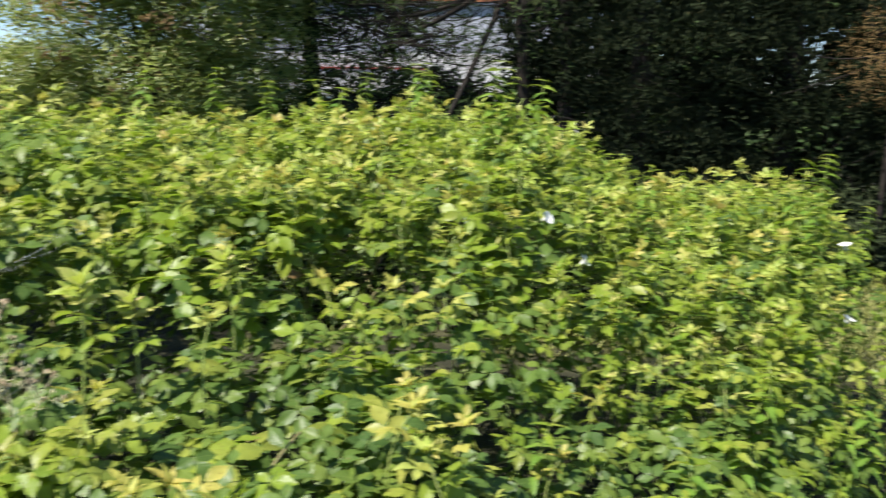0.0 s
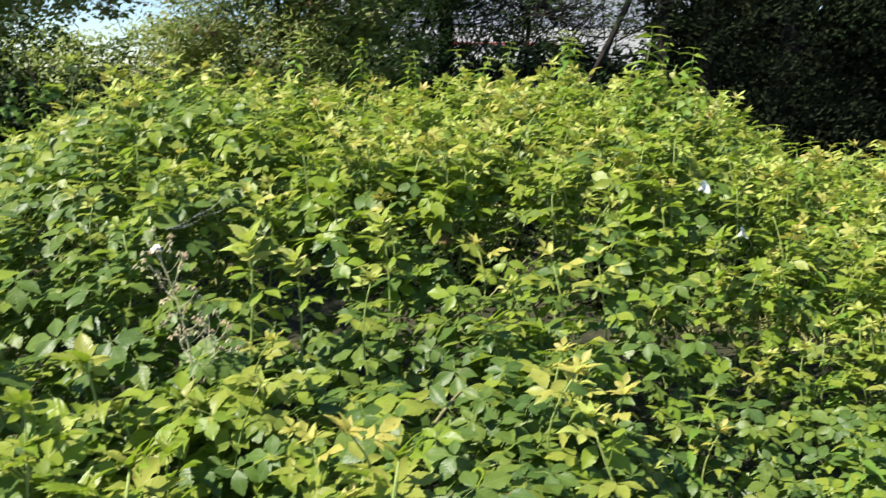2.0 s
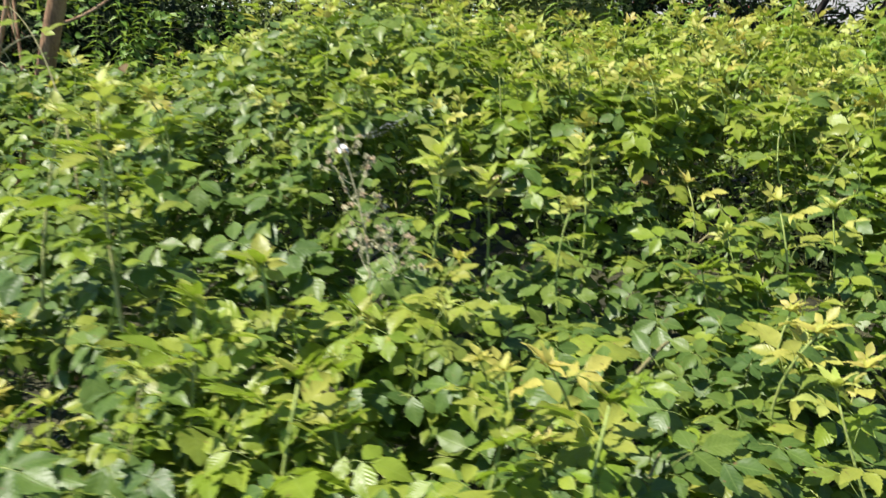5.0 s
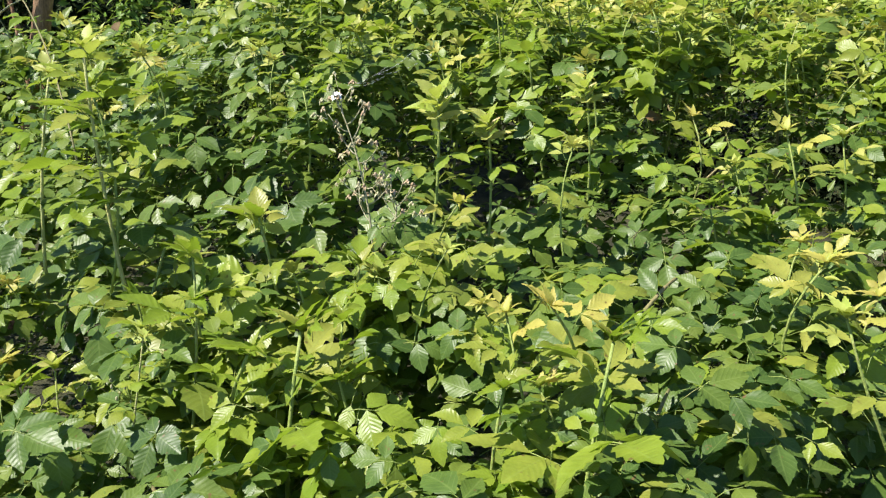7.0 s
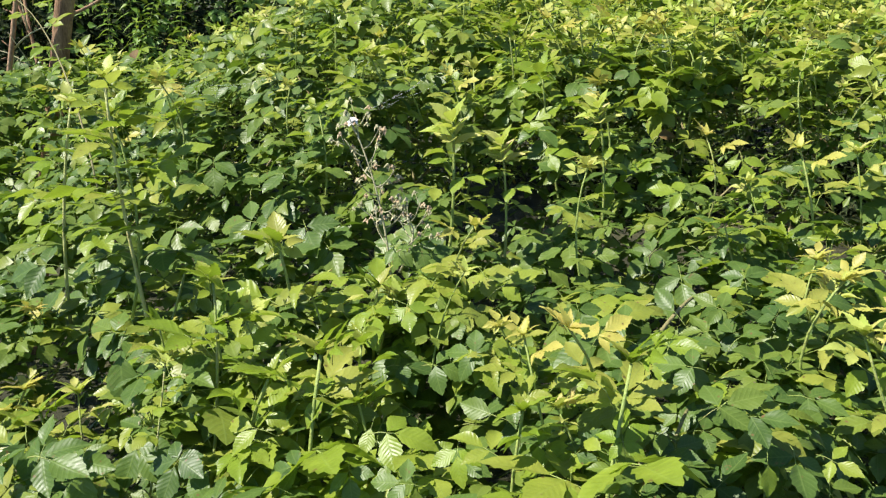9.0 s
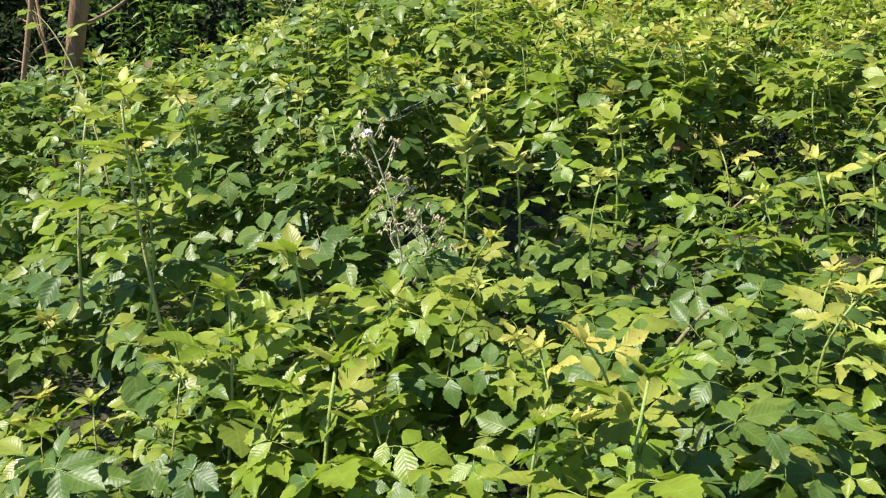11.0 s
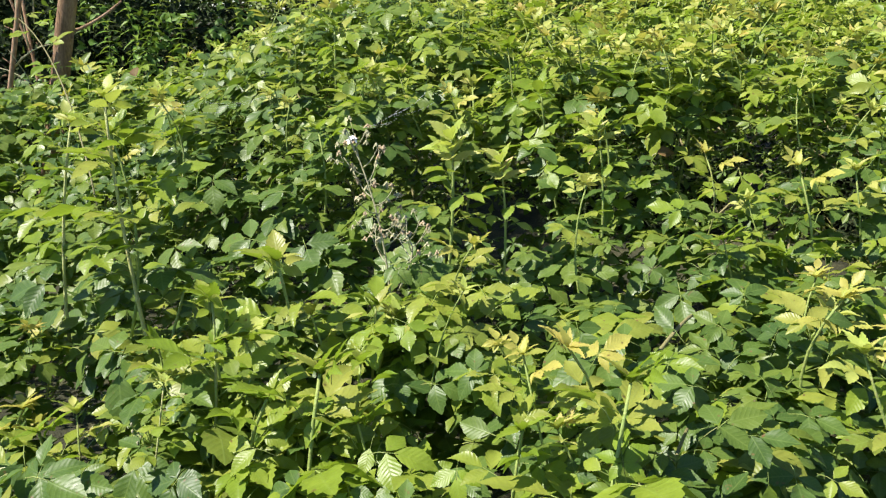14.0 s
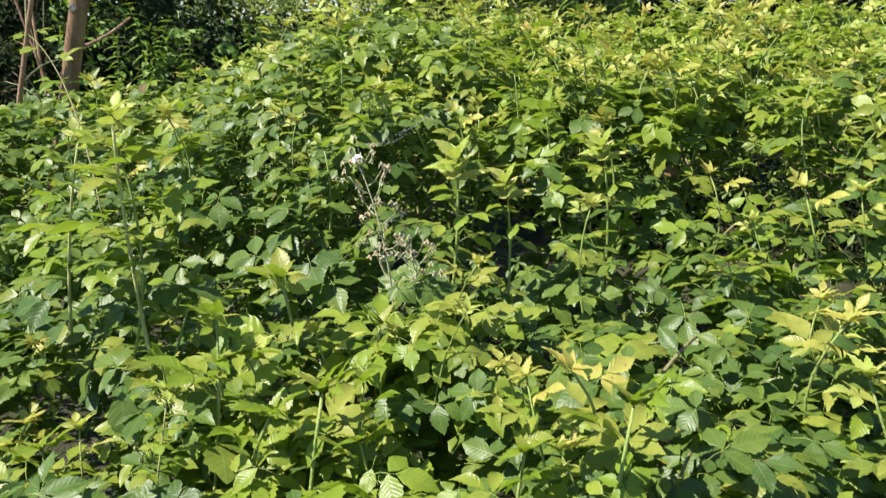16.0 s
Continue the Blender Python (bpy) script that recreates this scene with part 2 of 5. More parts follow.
def height(x, y):
    """The top of the bramble bank."""
    x, y = np.asarray(x, float), np.asarray(y, float)
    h = 1.05 + 0.43 * ss(1.75, 3.0, y) + 0.12 * ss(-0.3, -0.8, x) * ss(1.5, 2.2, y) * ss(-1.5, -1.0, x) + 0.12 * ss(3.0, 3.8, y) - 0.10 * ss(-1.1, -1.8, x) * ss(1.8, 2.6, y) - 0.10 * ss(-0.4, -1.1, x) * ss(3.0, 3.9, y) - 0.22 * ss(-1.6, -2.2, x) * ss(3.2, 3.8, y)
    s = x - (0.35 + 0.35 * (y - 1.2))
    h = h - 0.32 * ss(-0.25, 0.45, s) - 1.0 * ss(0.6, 1.7, s - 0.45 * ss(2.6, 3.4, y))
    h = h - 1.3 * ss(4.5, 5.7, y) - 1.0 * ss(0.95, 0.45, y) - 0.9 * ss(-2.3, -3.4, x)
    h = h + 0.03 * np.sin(3.1 * x + 1.3 * y + 0.5) + 0.02 * np.sin(5.3 * y - 2.2 * x) + 0.03 * np.sin(9.0 * x + 4.0) * np.sin(8.0 * y) + 0.04 * np.sin(13.0 * x + 2.0 * np.sin(5.0 * y)) * np.sin(12.0 * y + 1.7 * np.sin(6.0 * x)) + 0.02 * np.sin(21.0 * x + 3.0 * np.sin(7.0 * y)) * np.sin(19.0 * y + 1.0)
    h = h - 0.09 * np.exp(-((x + 0.85) / 0.5) ** 2) * ss(3.2, 4.0, y)
    h = h - 0.12 * ss(1.6, 1.2, y) * ss(0.15, -0.35, x)
    h = h - 0.08 * np.exp(-(((x + 0.92) / 0.17) ** 2 + ((y - 1.36) / 0.14) ** 2))
    return np.maximum(h, 0.0)


def slope_normal(x, y):
    e = 0.06
    n = np.stack([-(height(x + e, y) - height(x - e, y)) / (2 * e), -(height(x, y + e) - height(x, y - e)) / (2 * e), np.ones_like(x)], -1)
    return n / np.linalg.norm(n, axis=-1, keepdims=True)


def leaflet(rows=7, width=0.62, tooth=0.06, fold=0.32, droop=0.26, peak=0.72, point=0.22):
    """One leaflet, 1 long along +y, face up: verts, tris, uvs. Toothed edge, folded along its midrib."""
    v, uv, tris = [], [], []

    def put(x, y):
        v.append((x, y, fold * abs(x) - droop * y * y + 0.03 * math.sin(9 * y) * (abs(x) > 0.05)))
        uv.append((x, y))
        return len(v) - 1

    def half(y):
        return width / 2 * max(0.0, math.sin(math.pi * y ** peak)) ** 0.9 * (1 - point * y)

    mid = [put(0, i / rows) for i in range(rows + 1)]
    for sgn in (-1, 1):
        prev = mid[0]
        for i in range(rows):
            y0, y1 = i / rows, (i + 1) / rows
            ym = y0 + 0.72 * (y1 - y0)
            tip = put(sgn * (half(ym) + tooth * (0.4 + 0.6 * half(ym) / (width / 2))), ym + 0.02)
            notch = put(sgn * half(y1), y1) if i < rows - 1 else mid[rows]
            fs = [(mid[i], tip, mid[i + 1])]
            if prev != mid[i]:
                fs.append((mid[i], prev, tip))
            if notch != mid[i + 1]:
                fs.append((mid[i + 1], tip, notch))
            tris += [f if sgn < 0 else f[::-1] for f in fs]
            prev = notch
    return np.array(v), np.array(tris)[:, ::-1], np.array(uv)


def blade(veins=7, cols=2, width=0.60, tooth=0.10, pleat=0.016, fold=0.30, cup=0.55, droop=0.16, wave=0.03, phase=0.0, point=0.24, skew=0.0):
    """A bramble leaflet, 1 long along +y: side veins run slantwise into the teeth, the blade is pleated between them."""
    v, uv, tris = [], [], []
    rows = 2 * veins

    def put(x, y):
        u = abs(x) / (width / 2)
        bend = 0.22 * math.sin(phase) * y * y
        z = fold * abs(x) - cup * x * x - droop * y * y + wave * u * math.sin(7.5 * y + phase + (1.3 if x > 0 else 0.0)) + skew * x
        v.append([x + bend * 0.3, y, z])
        uv.append((x, y))
        return len(v) - 1

    def half(y):
        return width / 2 * 2.72 * y ** 0.56 * (1 - y) ** (0.74 + point)

    mid = [put(0, r / rows) for r in range(rows + 1)]
    for sgn in (-1, 1):
        grid = [[mid[0]] * (cols + 1)]
        for r in range(1, rows):
            y = r / rows
            h, line = half(y), [mid[r]]
            for c in range(1, cols + 1):
                u = c / cols
                out = 1 + (tooth if r % 2 else -tooth * 0.5) * (c == cols)
                k = put(sgn * h * u * out, min(0.99, y + (0.62 * h * u + (0.03 if r % 2 and c == cols else 0)) * (1 - y)))
                v[k][2] += pleat * (-1 if r % 2 else 1) * u ** 0.5 * (1.0 if c < cols else 0.6)
                line.append(k)
            grid.append(line)
        grid.append([mid[rows]] * (cols + 1))
        for a, b in zip(grid[:-1], grid[1:]):
            for c in range(cols):
                for f in ((a[c], b[c], b[c + 1]), (a[c], b[c + 1], a[c + 1])):
                    if len(set(f)) == 3:
                        tris.append(f if sgn < 0 else f[::-1])
    return np.array(v), np.array(tris)[:, ::-1], np.array(uv)


def frames_for(up, az, size, pitch):
    """Matrices (N,3,3) for leaves: normal up, pointing to the azimuth az, tipped by pitch."""
    up = up / np.linalg.norm(up, axis=1, keepdims=True)
    d = np.stack([np.cos(az), np.sin(az), np.zeros_like(az)], 1)
    d = d - (d * up).sum(1, keepdims=True) * up
    d /= np.linalg.norm(d, axis=1, keepdims=True) + 1e-9
    c, s = np.cos(pitch)[:, None], np.sin(pitch)[:, None]
    d, up = d * c + up * s, up * c - d * s
    r = np.cross(d, up)
    return np.stack([r, d, up], 2) * size[:, None, None]


def matrices_to_arrays(tpl, rot, at, tone=None):
    v, f, uv = tpl
    n = len(at)
    tone = rng.uniform(0, 1, n) if tone is None else tone
    allv = np.einsum("nij,vj->nvi", rot, v) + at[:, None, :]
    allf = f[None] + (np.arange(n) * len(v))[:, None, None]
    uvs = np.concatenate([np.tile(uv[:, :2], (n, 1)), np.repeat(tone, len(v))[:, None]], 1)
    return allv.reshape(-1, 3), allf.reshape(-1, 3), uvs


def join(parts):
    vs, fs, uvs, ms, o = [], [], [], [], 0
    for (v, f, uv), m in parts:
        uv = uv if uv.shape[1] == 3 else np.concatenate([uv, np.full((len(uv), 1), 0.5)], 1)
        vs.append(v), fs.append(f + o), uvs.append(uv), ms.append(np.full(len(f), m))
        o += len(v)
    return np.concatenate(vs), np.concatenate(fs), np.concatenate(uvs), np.concatenate(ms)


def mesh_from(name, arrays, materials):
    v, f, uv, mi = arrays
    me = bpy.data.meshes.new(name)
    me.vertices.add(len(v))
    me.vertices.foreach_set("co", np.ascontiguousarray(v, np.float32).ravel())
    me.loops.add(len(f) * 3)
    me.loops.foreach_set("vertex_index", np.ascontiguousarray(f, np.int32).ravel())
    me.polygons.add(len(f))
    me.polygons.foreach_set("loop_start", np.arange(0, len(f) * 3, 3, dtype=np.int32))
    me.polygons.foreach_set("material_index", np.ascontiguousarray(mi, np.int32))
    me.polygons.foreach_set("use_smooth", np.ones(len(f), bool))
    layer = me.uv_layers.new(name="UVMap")
    layer.data.foreach_set("uv", np.ascontiguousarray(uv[f.ravel(), :2], np.float32).ravel())
    if uv.shape[1] == 3:
        me.attributes.new("tone", "FLOAT", "POINT").data.foreach_set("value", np.ascontiguousarray(uv[:, 2], np.float32))
    for m in materials:
        me.materials.append(m)
    me.update(calc_edges=True)
    me.validate()
    return me


def tube(points, radii, sides=6, wobble=0.0):
    """A tapered, closed tube along points: verts, tris, uvs (u past 2, so that it takes no leaf veins)."""
    p = np.array(points, float)
    r = np.array(radii, float)
    t = np.gradient(p, axis=0)
    t /= np.linalg.norm(t, axis=1, keepdims=True) + 1e-9
    ref = np.array([0.3, 0.9, 0.2]) if abs(t[0, 2]) > 0.6 else np.array([0, 0, 1.0])
    a = np.cross(t, ref)
    a /= np.linalg.norm(a, axis=1, keepdims=True) + 1e-9
    b = np.cross(t, a)
    th = np.arange(sides) * 2 * math.pi / sides
    rr = r[:, None] * (1 + wobble * rng.standard_normal((len(p), sides)))
    v = p[:, None] + rr[..., None] * (np.cos(th)[None, :, None] * a[:, None] + np.sin(th)[None, :, None] * b[:, None])
    v = v.reshape(-1, 3)
    f = []
    for i in range(len(p) - 1):
        for j in range(sides):
            q, w = i * sides + j, i * sides + (j + 1) % sides
            f += [(q, w, w + sides), (q, w + sides, q + sides)]
    for j in range(1, sides - 1):
        f.append((0, j + 1, j))
        o = (len(p) - 1) * sides
        f.append((o, o + j, o + j + 1))
    return v, np.array(f), np.full((len(v), 2), 3.0)


def bent(a, b, bow, n=6):
    """A line from a to b that bows by the vector bow."""
    s = np.linspace(0, 1, n)[:, None]
    return np.array(a) * (1 - s) + np.array(b) * s + np.array(bow) * (4 * s * (1 - s))


def put_part(name, arrays, materials, parent, label=""):
    ob = new(name, mesh_from(name, arrays, materials))
    ob.parent = parent
    return tagged(ob, label)


def thing(name, label, category, group="", kind="", at=(0, 0, 0)):
    ob = new(name)
    ob.empty_display_size = 0.05
    ob.location = at
    return tagged(ob, label, category, group, kind)


FINE = [blade(5, 2, width=w, tooth=0.085, pleat=0.013, fold=f, cup=c, droop=d, wave=wv, phase=p, point=q, skew=k) for w, f, c, d, wv, p, q, k in (
    (0.62, 0.30, 0.55, 0.10, 0.030, 0.4, 0.24, 0.00), (0.56, 0.46, 0.80, 0.20, 0.025, 2.1, 0.30, 0.05), (0.66, 0.18, 0.60, 0.26, 0.045, 3.9, 0.22, -0.06), (0.58, 0.36, 0.30, 0.04, 0.035, 5.2, 0.34, 0.03))]
MID = [blade(4, 1, width=w, tooth=0.11, pleat=0.012, fold=f, cup=c, droop=d, wave=wv, phase=p, point=0.24) for w, f, c, d, wv, p in (
    (0.60, 0.26, 0.3, 0.10, 0.03, 0.4), (0.54, 0.40, 0.5, 0.22, 0.03, 2.1), (0.62, 0.12, 0.4, 0.24, 0.05, 3.9))]
FAR = [blade(2, 1, width=w, tooth=0.10, pleat=0.0, fold=f, cup=0.3, droop=d, phase=p, point=0.28) for w, f, d, p in ((0.58, 0.24, 0.12, 0.5), (0.50, 0.42, 0.26, 2.4), (0.60, 0.10, 0.20, 4.0))]
DEEP = [leaflet(2, width=0.64, tooth=0.04, fold=0.24, droop=0.2)]
DIM = [leaflet(1, width=0.70, tooth=0.0, fold=0.24, droop=0.2, point=0.1)]
NARROWFAR = leaflet(3, width=0.34, tooth=0.02, fold=0.3, droop=0.45, peak=0.62)
NARROW = leaflet(6, width=0.36, tooth=0.05, fold=0.3, droop=0.45, peak=0.62)
NEWLEAF = [blade(6, 1, width=w, tooth=0.13, pleat=0.02, fold=f, cup=0.4, droop=d, wave=0.03, phase=p, point=0.28) for w, f, d, p in (
    (0.50, 0.50, 0.16, 0.5), (0.44, 0.70, 0.28, 2.4), (0.54, 0.36, 0.05, 4.2))]
WEEDLEAF = leaflet(6, width=0.37, tooth=0.05, fold=0.3, droop=0.55, peak=0.58)


def compound(tpl, n, rot, at, tone_to=1.0):
    """Bramble leaves of n leaflets: arrays of all leaflets and of the leaf stalks."""
    plan = [(0.0, 1.0, 0.20), (66.0, 0.84, 0.03), (-66.0, 0.84, 0.03), (124.0, 0.62, 0.02), (-124.0, 0.62, 0.02)][:n]
    out = []
    tone = rng.uniform(0, tone_to, len(at))
    for ang, size, off in plan:
        k = len(at)
        a = np.radians(ang + rng.normal(0, 9, k))
        tip, roll = rng.normal(-0.10, 0.13, k), rng.normal(0, 0.15, k)
        c, s = np.cos(a), np.sin(a)
        z = np.zeros(k)
        spin = np.stack([np.stack([c, -s, z], 1), np.stack([s, c, z], 1), np.stack([z, z, z + 1], 1)], 1)
        ct, st, cr, sr = np.cos(tip), np.sin(tip), np.cos(roll), np.sin(roll)
        one = z + 1
        tilt = np.stack([np.stack([one, z, z], 1), np.stack([z, ct, -st], 1), np.stack([z, st, ct], 1)], 1)
        rollm = np.stack([np.stack([cr, z, sr], 1), np.stack([z, one, z], 1), np.stack([-sr, z, cr], 1)], 1)
        m = rot @ spin @ tilt @ rollm
        size = size * rng.uniform(0.86, 1.14, k)
        start = at + np.einsum("nij,nj->ni", rot, np.stack([-s * off, c * off, z], 1))
        kinds = tpl if isinstance(tpl, list) else [tpl]
        which = rng.integers(0, len(kinds), k)
        for j, one_kind in enumerate(kinds):
            pick = which == j
            if pick.any():
                out.append(matrices_to_arrays(one_kind, (m * size[:, None, None])[pick], start[pick], tone[pick]))
    stalk = tube([(0, -0.55, -0.22), (0, -0.2, -0.04), (0, 0.32, 0.0)], [0.013, 0.012, 0.008], 3)
    return out, matrices_to_arrays(stalk, rot, at)


# ================= ground =================
def build_ground():
    n = 80
    g = np.concatenate([np.linspace(-1500, -14, 14), np.linspace(-12, 12, n), np.linspace(14, 1500, 14)])
    X, Y = np.meshgrid(g, g + 3, indexing="ij")
    near = np.exp(-((X / 14) ** 2 + ((Y - 3) / 14) ** 2))
    Z = near * (0.03 * np.sin(1.7 * X + 0.4) * np.sin(1.3 * Y) + 0.02 * np.sin(4.1 * X + 2.0 * Y)) - 0.02
    v = np.stack([X, Y, Z], -1).reshape(-1, 3)
    k = len(g)
    i, j = np.meshgrid(np.arange(k - 1), np.arange(k - 1), indexing="ij")
    q = (i * k + j).ravel()
    f = np.concatenate([np.stack([q, q + k, q + k + 1], 1), np.stack([q, q + k + 1, q + 1], 1)])
    ob = new("ground", mesh_from("ground", (v, f, v[:, :2].copy(), np.zeros(len(f))), [MAT_SOIL]))
    tagged(ob, "rough soil and short grass under the thicket", "ground", kind="structure")


build_ground()


# ================= bramble bank =================
HOLES = [(0.12, 2.50, 0.24, 0.10), (-0.30, 2.22, 0.17, 0.10), (0.45, 2.45, 0.12, 0.09), (-0.95, 1.42, 0.12, 0.10), (-0.05, 1.32, 0.24, 0.05), (-1.0, 2.6, 0.35, 0.07), (-0.45, 1.75, 0.18, 0.09),
         (-0.44, 2.18, 0.09, 0.08), (-0.80, 1.90, 0.10, 0.06), (-1.45, 2.75, 0.40, 0.06)]


G, Y = MAT_LEAF, MAT_YOUNG
# leaves that stand out: place, size, leaflets, heading, material, lean towards the light
KEY_LEAVES = []
FLOWERS = ((0.90, 2.74, 1.405, 62, 48), (1.04, 2.77, 1.25, 55, 62), (2.197, 3.15, 1.22, 15, -70), (2.10, 2.95, 0.98, 30, 60))
# on the left hollow and its rim
KEY_LEAVES += [(-0.928, 1.993, 1.242, 0.092, 5, 4.9, G, 0.7), (-0.742, 1.817, 1.153, 0.089, 3, 2.9, G, 0.7), (-0.624, 1.836, 1.142, 0.092, 3, 5.2, G, 0.6),
               (-0.572, 1.833, 1.100, 0.092, 3, 5.3, G, 0.5), (-0.776, 1.360, 1.067, 0.078, 3, 3.1, G, 0.5), (-0.769, 1.360, 1.039, 0.089, 1, 4.9, G, 1.0),
               (-0.911, 1.520, 1.206, 0.092, 5, 5.9, Y, 0.3), (-1.022, 1.500, 1.131, 0.092, 3, 3.2, G, 0.5), (-0.451, 1.564, 1.097, 0.069, 3, 0.2, Y, 0.5),
               (-0.277, 1.477, 1.114, 0.061, 3, 4.9, Y, 0.5), (-0.341, 1.481, 1.100, 0.074, 3, 5.1, Y, 0.4)]
# on the front hump
KEY_LEAVES += [(-0.497, 1.323, 1.057, 0.072, 1, 1.4, Y, 1.2), (-0.452, 1.361, 1.066, 0.051, 3, 4.9, Y, 0.6), (-0.423, 1.196, 1.010, 0.064, 3, 3.0, Y, 0.5),
               (-0.373, 1.396, 1.053, 0.061, 1, 4.8, Y, 1.0), (-0.346, 1.267, 1.040, 0.071, 3, 3.0, Y, 0.6), (-0.211, 1.170, 1.045, 0.068, 3, 6.2, Y, 0.5),
               (-0.254, 1.228, 1.023, 0.043, 1, 4.7, Y, 0.7), (-0.139, 1.597, 1.122, 0.067, 3, 0.7, Y, 0.5), (-0.097, 1.417, 1.109, 0.044, 1, 4.7, Y, 0.8),
               (0.113, 1.123, 1.098, 0.056, 5, 1.7, Y, 0.7), (0.094, 1.118, 1.083, 0.046, 1, 2.7, Y, 0.6)]
# on the middle
KEY_LEAVES += [(0.130, 1.097, 1.083, 0.050, 1, 6.2, Y, 0.4), (0.229, 1.275, 1.086, 0.066, 3, 0.7, G, 0.7), (0.170, 1.634, 1.078, 0.072, 1, 2.0, G, 1.2),
               (0.282, 1.759, 1.119, 0.066, 5, 1.7, G, 0.7), (0.241, 1.658, 1.091, 0.053, 5, 2.7, G, 0.6), (0.334, 1.676, 1.078, 0.062, 5, 1.2, G, 0.6),
               (0.218, 1.603, 1.068, 0.048, 3, 3.5, G, 0.6), (0.270, 1.273, 1.079, 0.061, 3, 6.2, G, 0.4), (0.366, 1.453, 1.032, 0.064, 3, 5.8, G, 0.4),
               (0.293, 1.235, 1.038, 0.045, 1, 4.7, Y, 1.2), (0.053, 1.103, 1.049, 0.037, 1, 4.7, Y, 1.2)]
# on the near right
KEY_LEAVES += [(0.380, 1.293, 1.017, 0.046, 3, 5.6, Y, 0.5), (0.194, 1.345, 1.111, 0.057, 3, 3.0, G, 0.5), (-1.249, 2.319, 1.354, 0.092, 3, 2.7, Y, 1.0),
               (-1.833, 3.049, 1.400, 0.092, 3, 3.0, G, 0.4), (-1.392, 2.757, 1.417, 0.092, 3, 5.9, G, 0.4), (0.297, 2.371, 1.226, 0.076, 3, 4.8, Y, 0.9),
               (-0.266, 2.419, 1.393, 0.076, 3, 4.8, Y, 0.9), (-0.719, 2.399, 1.450, 0.087, 3, 6.2, G, 0.5), (-0.817, 2.421, 1.471, 0.092, 3, 2.7, Y, 0.4),
               (-0.535, 1.153, 0.967, 0.069, 5, 4.5, G, 0.6), (-0.646, 1.082, 0.988, 0.074, 5, 4.9, G, 0.8)]
# on the left foreground
KEY_LEAVES += [(-0.625, 1.179, 0.960, 0.084, 3, 5.5, G, 0.7), (-0.686, 1.052, 1.005, 0.092, 3, 6.1, G, 0.5), (-0.576, 1.266, 1.020, 0.054, 3, 3.7, G, 0.5),
               (-0.603, 1.280, 1.041, 0.073, 3, 6.0, G, 0.5), (-1.067, 1.448, 0.867, 0.087, 3, 3.4, G, 0.5), (-0.203, 1.388, 1.053, 0.059, 3, 6.1, G, 0.6),
               (-0.135, 1.379, 1.083, 0.056, 5, 3.2, G, 0.6), (-0.070, 1.249, 1.047, 0.061, 1, 2.8, G, 1.0), (0.000, 1.173, 1.052, 0.046, 3, 6.0, Y, 0.7),
               (-0.105, 1.153, 1.041, 0.049, 3, 4.8, Y, 0.6), (-0.153, 1.077, 1.028, 0.054, 3, 3.2, G, 0.6)]
# on the foreground
KEY_LEAVES += [(-0.250, 1.124, 1.004, 0.050, 3, 5.0, G, 0.7), (-0.337, 1.145, 0.988, 0.055, 3, 3.5, G, 0.6), (-0.028, 1.909, 1.098, 0.068, 3, 6.0, G, 0.6),
               (0.170, 1.908, 1.062, 0.077, 3, 4.8, G, 0.9), (0.089, 1.439, 1.136, 0.055, 3, 2.9, G, 0.5), (0.010, 1.502, 1.125, 0.053, 3, 4.9, G, 0.8),
               (0.487, 1.946, 1.095, 0.054, 3, 3.5, G, 0.6), (0.404, 1.698, 1.105, 0.055, 3, 6.0, G, 0.5), (0.466, 1.574, 1.036, 0.082, 3, 5.3, Y, 0.5),
               (-0.302, 1.785, 1.131, 0.082, 3, 3.4, G, 0.5), (-0.367, 1.763, 1.139, 0.079, 3, 2.9, G, 0.6)]
# on the far rows
KEY_LEAVES += [(-0.506, 1.950, 1.183, 0.072, 3, 2.7, G, 0.7), (-0.735, 1.974, 1.228, 0.085, 3, 3.1, G, 0.4), (-0.926, 1.806, 1.127, 0.080, 3, 5.0, G, 0.8),
               (-1.030, 1.870, 1.199, 0.092, 3, 2.9, Y, 0.5), (-1.450, 1.989, 1.124, 0.092, 3, 3.1, Y, 0.5), (-1.792, 2.382, 1.121, 0.092, 3, 6.2, Y, 0.4),
               (0.159, 2.138, 1.188, 0.069, 3, 3.1, Y, 0.5), (-0.156, 2.251, 1.241, 0.062, 3, 0.2, Y, 0.4), (-0.902, 2.208, 1.322, 0.092, 5, 2.8, G, 0.4),
               (-0.596, 2.271, 1.391, 0.092, 5, 6.2, G, 0.4), (-0.515, 2.407, 1.421, 0.077, 5, 3.4, G, 0.5)]


def youth(x, y):
    """The share of young leaves: high on the front hump and along the far top, low between."""
    return (0.10 + 0.52 * np.exp(-(((x + 0.25) / 0.34) ** 2 + ((y - 1.30) / 0.28) ** 2)) + 0.56 * ss(2.0, 2.9, y) * (1 - 0.8 * ss(-0.6, -1.0, x) * ss(3.6, 2.8, y))
            + 0.30 * np.exp(-(((x + 0.87) / 0.16) ** 2 + ((y - 1.45) / 0.2) ** 2)))


